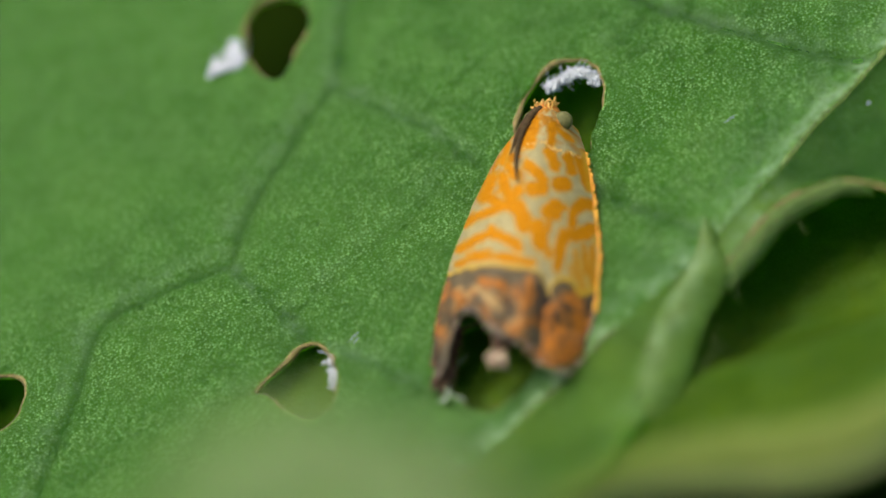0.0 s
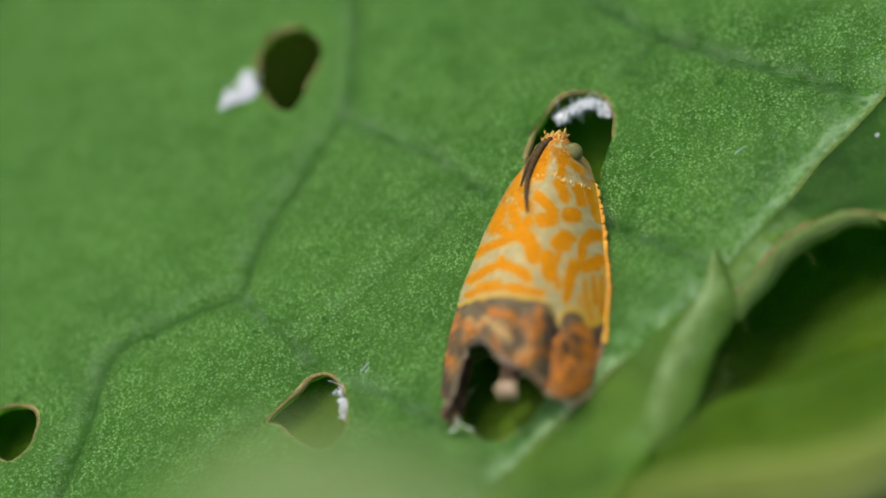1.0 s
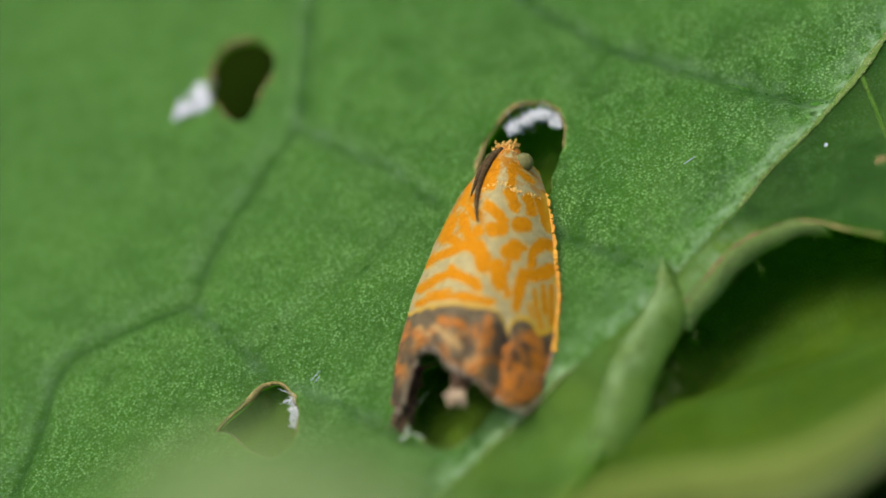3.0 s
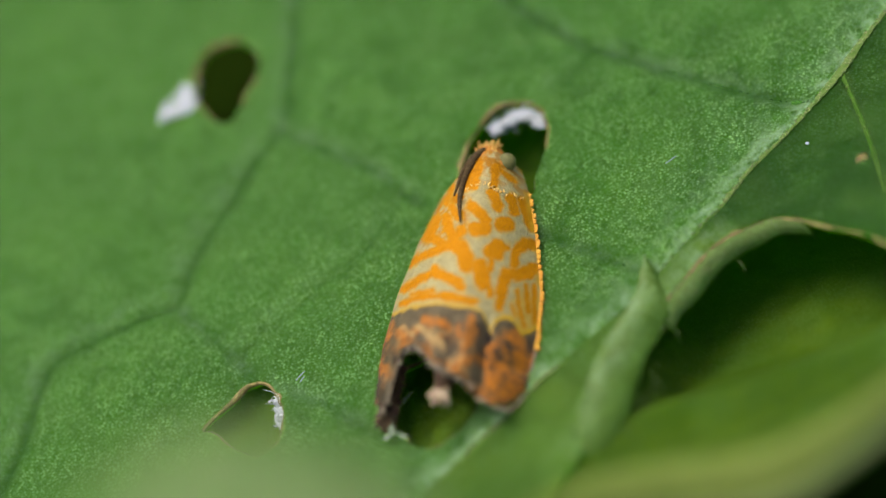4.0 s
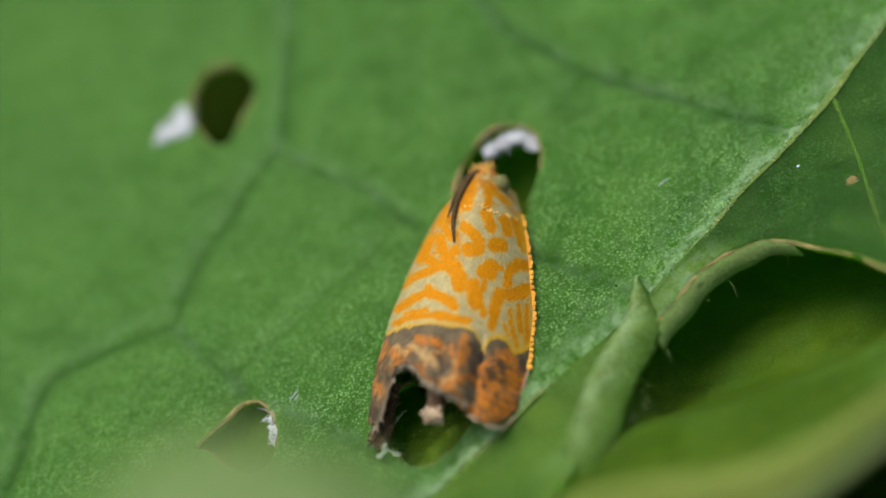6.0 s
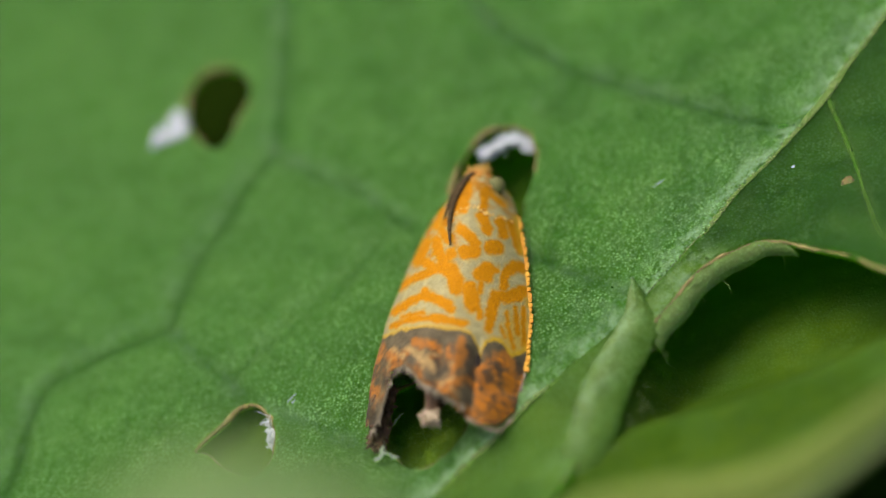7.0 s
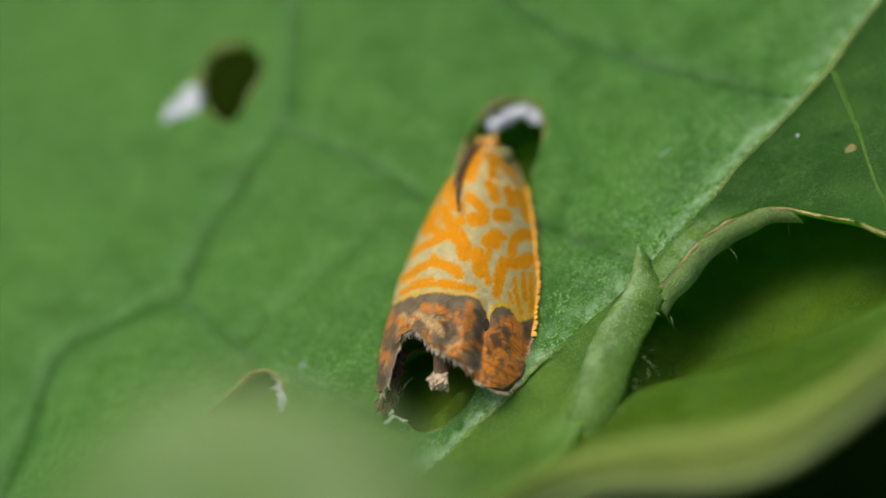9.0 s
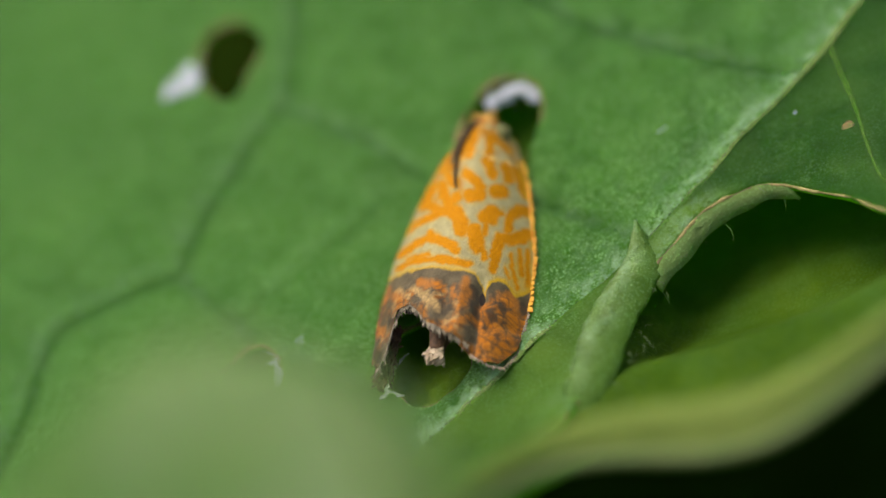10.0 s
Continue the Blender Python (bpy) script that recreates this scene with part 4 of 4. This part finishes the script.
def wing_pattern(x, y):
    """Colours of the scales: cream ground, orange spots, a grey and rusty end band."""
    wx, wy = wing_plane(x, y)
    wx = wx + 0.04 * value_noise(x, y, 3.6, 41) + 0.03 * value_noise(x, y, 9.0, 40)
    wy = wy + 0.04 * value_noise(x, y, 3.6, 42) + 0.03 * value_noise(x, y, 9.0, 39)
    d = spot_distance(wx, wy, SPOTS_MIDDLE + SPOTS_FLANK + SPOTS_REAR + STREAKS) - 0.004
    cream, orange, yellow = np.array((0.50, 0.42, 0.185)), np.array((0.69, 0.262, 0.0)), np.array((0.72, 0.42, 0.02))
    grey, rust, dark = np.array((0.150, 0.115, 0.060)), np.array((0.58, 0.185, 0.010)), np.array((0.06, 0.048, 0.03))
    step = lambda v, soft: np.clip(0.5 - v / soft, 0, 1)[..., None]
    c = cream * (1 + 0.12 * value_noise(x, y, 6.0, 43))[..., None]
    flank = np.clip((-0.42 - wx) / 0.3, 0, 1) * np.clip((wy - 1.95) / 0.25, 0, 1)
    mottle = value_noise(x, y, 4.5, 44) + 0.6 * value_noise(x, y, 11.0, 59)
    c = c + (orange * 0.82 - c) * (flank * np.clip(0.7 + 0.9 * mottle, 0, 1))[..., None]
    c = c + (np.array((0.25, 0.10, 0.01)) - c) * (flank * np.clip(-mottle - 0.55, 0, 0.5))[..., None]
    c = c + (yellow - c) * (0.55 * np.clip((wx - 0.6) / 0.3, 0, 1) * np.clip((0.9 - wy) / 0.5, 0, 1))[..., None]
    c = c + (yellow - c) * (0.45 * step(d - 0.05, 0.1))
    c = c + (orange - c) * step(d, 0.07)
    shoulder = np.clip((y - 6.9) / 0.8, 0, 1) * np.clip(0.45 + 1.2 * value_noise(x, y, 5.0, 38) + 0.7 * value_noise(x, y, 12.0, 60), 0, 1)
    c = c + (orange * 0.75 - c) * shoulder[..., None] * 0.9
    coast = np.clip((x - wing_right(y) + 0.16) / 0.1, 0, 1)
    c = c + (yellow - c) * (coast * np.clip(0.25 + 1.2 * value_noise(x, y, 2.6, 33), 0, 0.8))[..., None]
    # end band
    left = np.interp(wx, [q[0] for q in BAND_EDGE], [q[1] for q in BAND_EDGE])
    e = wy - left
    c = c + (yellow - c) * (step(e - np.where(x > 0.9, 0.14, 0.07), 0.14) * (np.abs(x) < 3)[..., None])
    right = x > 1.08
    gap, tone = cells(x + 0.16 * value_noise(x, y, 3.5, 46) + 0.05 * value_noise(x, y, 9.0, 36), y + 0.16 * value_noise(x, y, 3.5, 47) + 0.05 * value_noise(x, y, 9.0, 37), 0.42)
    band = grey * (1 + 0.25 * value_noise(x, y, 5.0, 45))[..., None]
    tan = np.array((0.52, 0.33, 0.12))
    olive = np.array((0.15, 0.095, 0.03))
    fleck = value_noise(x, y, 3.6, 34) + 0.6 * value_noise(x, y, 8.0, 29)
    patch = rust * (0.85 + 0.5 * (tone - 0.5))[..., None] * np.where(right, 1.35, 0.78)[..., None]
    patch = patch + (tan - patch) * (np.clip((fleck - 0.25) * 2.0, 0, 0.8) * np.where(right, 0.25, 1.0))[..., None]
    patch = patch + (olive - patch) * (np.clip((-fleck - 0.05) * 2.2, 0, 0.85) * np.where(right, 0.35, 1.0))[..., None]
    patch = patch + (dark * 1.6 - patch) * (np.clip(1 - gap / 0.09, 0, 1) * np.where(right, 0.65, 0.75))[..., None]
    patch = patch * (1 + 0.35 * value_noise(x, y, 13.0, 48))[..., None]
    lit = np.clip((-e - np.where(right, 0.36, 0.34) + 0.16 * value_noise(x, y, 4.0, 49)) / 0.22, 0, 1)
    band = band + (patch - band) * (lit * np.where(right, 0.85, np.clip(0.35 + 0.9 * value_noise(x, y, 2.8, 58), 0, 0.8)))[..., None]
    qx, qy = wx + 0.05 * value_noise(x, y, 6.0, 55), wy + 0.05 * value_noise(x, y, 6.0, 56)
    band = band + (1.15 * rust - band) * (0.6 * step(spot_distance(qx, qy, BAND_RUST), 0.14))
    band = band + (1.2 * tan - band) * (0.8 * step(spot_distance(qx, qy, BAND_TAN), 0.14))
    band = band + (dark - band) * (0.8 * step(spot_distance(qx, qy, BAND_DARK), 0.1))
    close, _ = cells(x + 0.1 * value_noise(x, y, 4.5, 57), y + 0.1 * value_noise(x, y, 4.5, 54), 0.24)
    band = band + (dark * 1.5 - band) * (np.where(right, 0.65, 0.45) * np.clip(1 - close / 0.065, 0, 1) * lit)[..., None]
    band = band + (dark * 1.3 - band) * (0.55 * np.clip(1 - gap / 0.06, 0, 1) * lit)[..., None]
    return 0.54 * (c + (1.1 * band - c) * step(e, 0.06))


def build_wing(name, lo, hi, rear, moth, label, lift, tuck=0.0):
    """One forewing: across from lo(y) to hi(y), from its rear margin to the shoulder, in mm."""
    nu, nv = 150, 240
    a, b = np.meshgrid(np.linspace(0, 1, nu), np.linspace(0, 1, nv))
    y = np.full(a.shape, 3.0)
    for _ in range(6):
        x = lo(y) + a * (hi(y) - lo(y))
        start = rear(lo(np.full(a.shape, 0.6)) + a * (hi(np.full(a.shape, 0.6)) - lo(np.full(a.shape, 0.6))))
        y = start + b * (8.5 - start)
    x = lo(y) + a * (hi(y) - lo(y))
    z = wing_z(x, y) + lift + 0.03 * value_noise(x, y, 1.2, 51) + 0.012 * value_noise(x, y, 5.0, 52)
    z = z + 0.2 * np.exp(-((y - 1.0) / 0.9) ** 2) * value_noise(x, y, 1.9, 53)
    z = z - np.clip(wing_seam(y) - x, 0, 0.3) * tuck
    ends = np.clip((2.5 - y) / 0.8, 0, 1)
    z = z + ends * (0.16 * np.exp(-((x - 0.62) / 0.22) ** 2) - 0.16 * np.exp(-((x - 1.04) / 0.1) ** 2) + 0.12 * np.exp(-((x - 1.5) / 0.28) ** 2) - 0.1 * np.exp(-((x - 0.12) / 0.16) ** 2) + 0.08 * np.exp(-((x + 0.35) / 0.25) ** 2))
    rgb = wing_pattern(x, y)
    flat = np.stack([x, y, z], -1).reshape(-1, 3)
    quads = [(j * nu + i, j * nu + i + 1, (j + 1) * nu + i + 1, (j + 1) * nu + i) for j in range(nv - 1) for i in range(nu - 1)]
    mesh = bpy.data.meshes.new(name)
    mesh.from_pydata((flat * MM).tolist(), [], quads)
    col = mesh.attributes.new("pattern", "FLOAT_COLOR", "POINT")
    col.data.foreach_set("color", np.concatenate([np.clip(rgb, 0, 1).reshape(-1, 3), np.ones((len(flat), 1))], -1).astype(np.float32).ravel())
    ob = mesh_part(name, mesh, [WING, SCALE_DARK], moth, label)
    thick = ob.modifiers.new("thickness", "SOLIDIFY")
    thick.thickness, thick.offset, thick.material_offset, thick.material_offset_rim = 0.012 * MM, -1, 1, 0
    thick.use_rim = False
    return ob


def scale_row(name, points, ways, size, material, moth, label, seed, spread=0.25, slim=0.33, uneven=0.3):
    """Small flat scales set side by side along a wing edge."""
    rng = np.random.RandomState(seed)
    bm = bmesh.new()
    for p, w in zip(points, ways):
        w = np.array(w) + rng.normal(0, spread, 3)
        w = w / np.linalg.norm(w) * size * rng.uniform(1 - uneven, 1 + uneven)
        s = np.cross(w, (0, 0, 1))
        s = s / (np.linalg.norm(s) + 1e-9) * size * slim
        u = np.cross(s, w)
        u = u / (np.linalg.norm(u) + 1e-9) * size * 0.12
        ring = [p - w * 0.3 - s * 0.5, p - w * 0.3 + s * 0.5, p + w * 0.5 + s, p + w, p + w * 0.5 - s]
        lowr = [bm.verts.new(Vector(q - u) * MM) for q in ring]
        high = [bm.verts.new(Vector(q + u) * MM) for q in ring]
        bm.faces.new(high)
        bm.faces.new(lowr[::-1])
        for k in range(5):
            bm.faces.new((lowr[k], lowr[(k + 1) % 5], high[(k + 1) % 5], high[k]))
    return part(name, bm, material, moth, label, smooth=False)


def blob(radii, at, turn=(0, 0, 0), seed=0, rough=0.05, level=4):
    bm = bmesh.new()
    bmesh.ops.create_icosphere(bm, subdivisions=level, radius=1)
    m = Matrix.Translation(Vector(at) * MM) @ Euler([radians(t) for t in turn]).to_matrix().to_4x4() @ Matrix.Diagonal((*[r * MM for r in radii], 1))
    for v in bm.verts:
        v.co *= 1 + rough * noise.noise(v.co * 4 + Vector((seed, 0, 0)))
    bm.transform(m)
    return bm


def build_moth():
    moth = thing("moth", "small orange-spotted moth with folded wings resting on a leaf", "moth", pose(-1.23 * MM, -5.79 * MM, 0, 0, 0, MOTH_TURN))
    rear_l = lambda x: np.interp(x, [-2.5, -2.3, -2.0, -1.75, -1.6, -1.45, -1.0, -0.62, -0.4, -0.12, 0.23, 0.76, 0.97, 1.2], [0.35, -0.1, -0.2, 0.15, 0.9, 1.4, 1.38, 0.95, 0.62, 0.42, 0.22, -0.02, -0.12, 0.0])
    rear_r = lambda x: np.interp(x, [0.6, 1.0, 1.45, 1.74, 2.0, 2.2], [-0.1, -0.33, -0.4, -0.24, 0.45, 1.3])
    build_wing("left_forewing", lambda y: -wing_left(y), lambda y: wing_seam(y), rear_l, moth, "", 0.001)
    build_wing("right_forewing", lambda y: wing_seam(y) - 0.3, lambda y: wing_right(y), rear_r, moth, "", 0.0, 0.15)
    # scales along the margins
    ys = np.linspace(2.1, 7.6, 30)
    xs = wing_right(ys)
    scale_row("costal_fringe", np.stack([xs - 0.05, ys, wing_z(xs, ys) + 0.03], -1), [(1, -0.9, 0.05)] * 30, 0.19, SCALE_COAST, moth, "yellow serrated scales along the wing edge", 61, 0.12, 0.5, 0.3)
    ys = np.linspace(0.5, 2.1, 16)
    xs = np.minimum(wing_right(ys), np.interp(ys, [0.45, 1.3], [2.0, 2.2]))
    scale_row("costal_fringe", np.stack([xs - 0.03, ys, wing_z(xs, ys) + 0.03], -1), [(1, -0.9, 0.05)] * 16, 0.11, SCALE_GREY, moth, "grey and pale scales at the wing corner", 67, 0.2, 0.4, 0.4)
    xs = np.linspace(-2.2, 0.95, 150)
    p = np.stack([xs, rear_l(xs), wing_z(xs, rear_l(xs)) + 0.04], -1)
    scale_row("wing_fringe", p, [(0.1, -1, -0.5)] * 150, 0.16, SCALE_GREY, moth, "ragged grey fringe at the wing end", 62, 0.4, 0.13, 0.7)
    xs = np.linspace(1.0, 2.1, 60)
    p = np.stack([xs, rear_r(xs), wing_z(xs, rear_r(xs)) + 0.0], -1)
    scale_row("wing_fringe", p, [(0.3, -1, -0.3)] * 60, 0.09, BODY, moth, "pale fringe at the wing end", 63, 0.4, 0.16, 0.6)
    # body
    part("thorax", blob((0.62, 1.1, 0.5), (-0.12, 7.75, 0.82), (0, 0, 5), 3), SCALE_ORANGE, moth)
    part("head", blob((0.42, 0.42, 0.38), (-0.15, 8.6, 0.7), (0, 0, 0), 5, 0.12), SCALE_ORANGE, moth)
    rng = np.random.RandomState(7)
    o = [(rng.uniform(-0.45, 0.2), rng.uniform(8.3, 8.9), rng.uniform(0.8, 1.08)) for _ in range(190)]
    scale_row("head_tuft", np.array(o), [(rng.uniform(-0.5, 0.5), 0.8, 0.6) for _ in o], 0.12, SCALE_YELLOW, moth, "yellow tufted scales on the crown", 64, 0.5, 0.25, 0.6)
    at = smooth_line([(-0.4, 6.85), (-0.07, 7.02), (0.26, 7.06), (0.55, 6.98), (0.8, 7.1), (1.0, 7.3)], 0.05)
    at = at[rng.uniform(0, 1, len(at)) < 0.7] + rng.normal(0, 0.03, (1, 2))
    at = np.repeat(at, 2, 0) + rng.normal(0, 0.045, (2 * len(at), 2))
    scale_row("collar", np.stack([at[:, 0], at[:, 1], wing_z(at[:, 0], at[:, 1]) - 0.015], -1), [(0.1, -1, 0.15)] * len(at), 0.09, SCALE_YELLOW, moth, "raised pale yellow scales across the shoulders", 68, 0.35, 0.3, 0.6)
    part("eye", blob((0.3, 0.31, 0.26), (0.42, 8.3, 0.8), (0, 0, 0), 1, 0.0, 3), EYE, moth, "round greenish compound eye")
    part("eye", blob((0.22, 0.24, 0.22), (-0.6, 8.5, 0.72), (0, 0, 0), 1, 0.0, 3), EYE, moth, "round greenish compound eye")
    for pts, r in (([(-0.2, 8.6, 1.1), (-0.34, 8.2, 1.3), (-0.48, 7.6, 1.4), (-0.52, 6.9, 1.5), (-0.42, 6.2, 1.66), (-0.22, 5.45, 1.8)], 0.095),
                   ([(-0.35, 8.6, 1.05), (-0.52, 8.2, 1.18), (-0.68, 7.7, 1.25), (-0.74, 7.1, 1.33), (-0.76, 6.75, 1.38)], 0.09)):
        line = smooth_line(pts, 0.06)
        k = np.linspace(0, 1, len(line))
        part("antenna", tube(line * MM, (r * (1 - 0.8 * k ** 2.5)) * (1 + 0.1 * np.sin(np.arange(len(line)) * 2.4)) * MM, 8), ANTENNA, moth, "dark thread-like antenna laid back")
    line = smooth_line([(-0.1, 7.0, 0.7), (-0.1, 4.0, 0.8), (-0.12, 1.5, 0.85), (-0.14, 0.4, 1.0), (-0.15, 0.0, 1.02)], 0.1)
    part("abdomen", tube(line * MM, np.interp(line[:, 1], [0.0, 0.3, 1.2, 2.2, 4.0, 7.0], [0.22, 0.26, 0.5, 0.8, 0.7, 0.55]) * MM, 14), SCALE_BROWN, moth, "dark scaled abdomen")
    # dark brown sheet added in place of the shade inside the tunnel of the forewings
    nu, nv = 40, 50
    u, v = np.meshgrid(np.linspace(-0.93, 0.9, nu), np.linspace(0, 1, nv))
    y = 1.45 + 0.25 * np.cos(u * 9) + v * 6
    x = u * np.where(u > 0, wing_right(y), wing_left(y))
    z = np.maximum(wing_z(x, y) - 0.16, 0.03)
    mesh = bpy.data.meshes.new("tunnel_fill")
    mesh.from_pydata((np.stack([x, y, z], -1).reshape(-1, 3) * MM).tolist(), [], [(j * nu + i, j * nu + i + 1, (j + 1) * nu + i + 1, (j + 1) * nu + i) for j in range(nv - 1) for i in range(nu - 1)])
    thick = mesh_part("tunnel_fill", mesh, SCALE_DARK, moth, "dark sheet filling the shaded tunnel under the forewings").modifiers.new("thickness", "SOLIDIFY")
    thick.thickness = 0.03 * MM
    k, across = rng.uniform(0, 1, 420), rng.uniform(0, 1, 420)
    o = np.stack([-2.3 + across * (0.75 - 0.35 * k), 1.25 - 1.6 * k, 0.32 + 0.45 * across * (1 - k) - 0.24 * k + 0.08 * rng.normal(0, 1, 420)], -1)
    scale_row("wing_tip", o, [(0.0, -1, -0.35)] * 420, 0.2, SCALE_BROWN, moth, "ragged dark brown wing tip", 66, 0.45, 0.2, 0.6)
    o = [(rng.uniform(-0.38, 0.08), rng.uniform(-0.25, 0.02), rng.uniform(0.86, 1.2)) for _ in range(110)]
    scale_row("abdomen_tip", np.array(o), [(0.0, -1, -0.2) for _ in o], 0.2, BODY, moth, "pinkish tufted abdomen tip", 65, 0.3)


build_ground()
the_leaf, below = build_leaf()
leaf_details(the_leaf, below)
build_cup_leaf()
build_near_leaf()
build_moth()
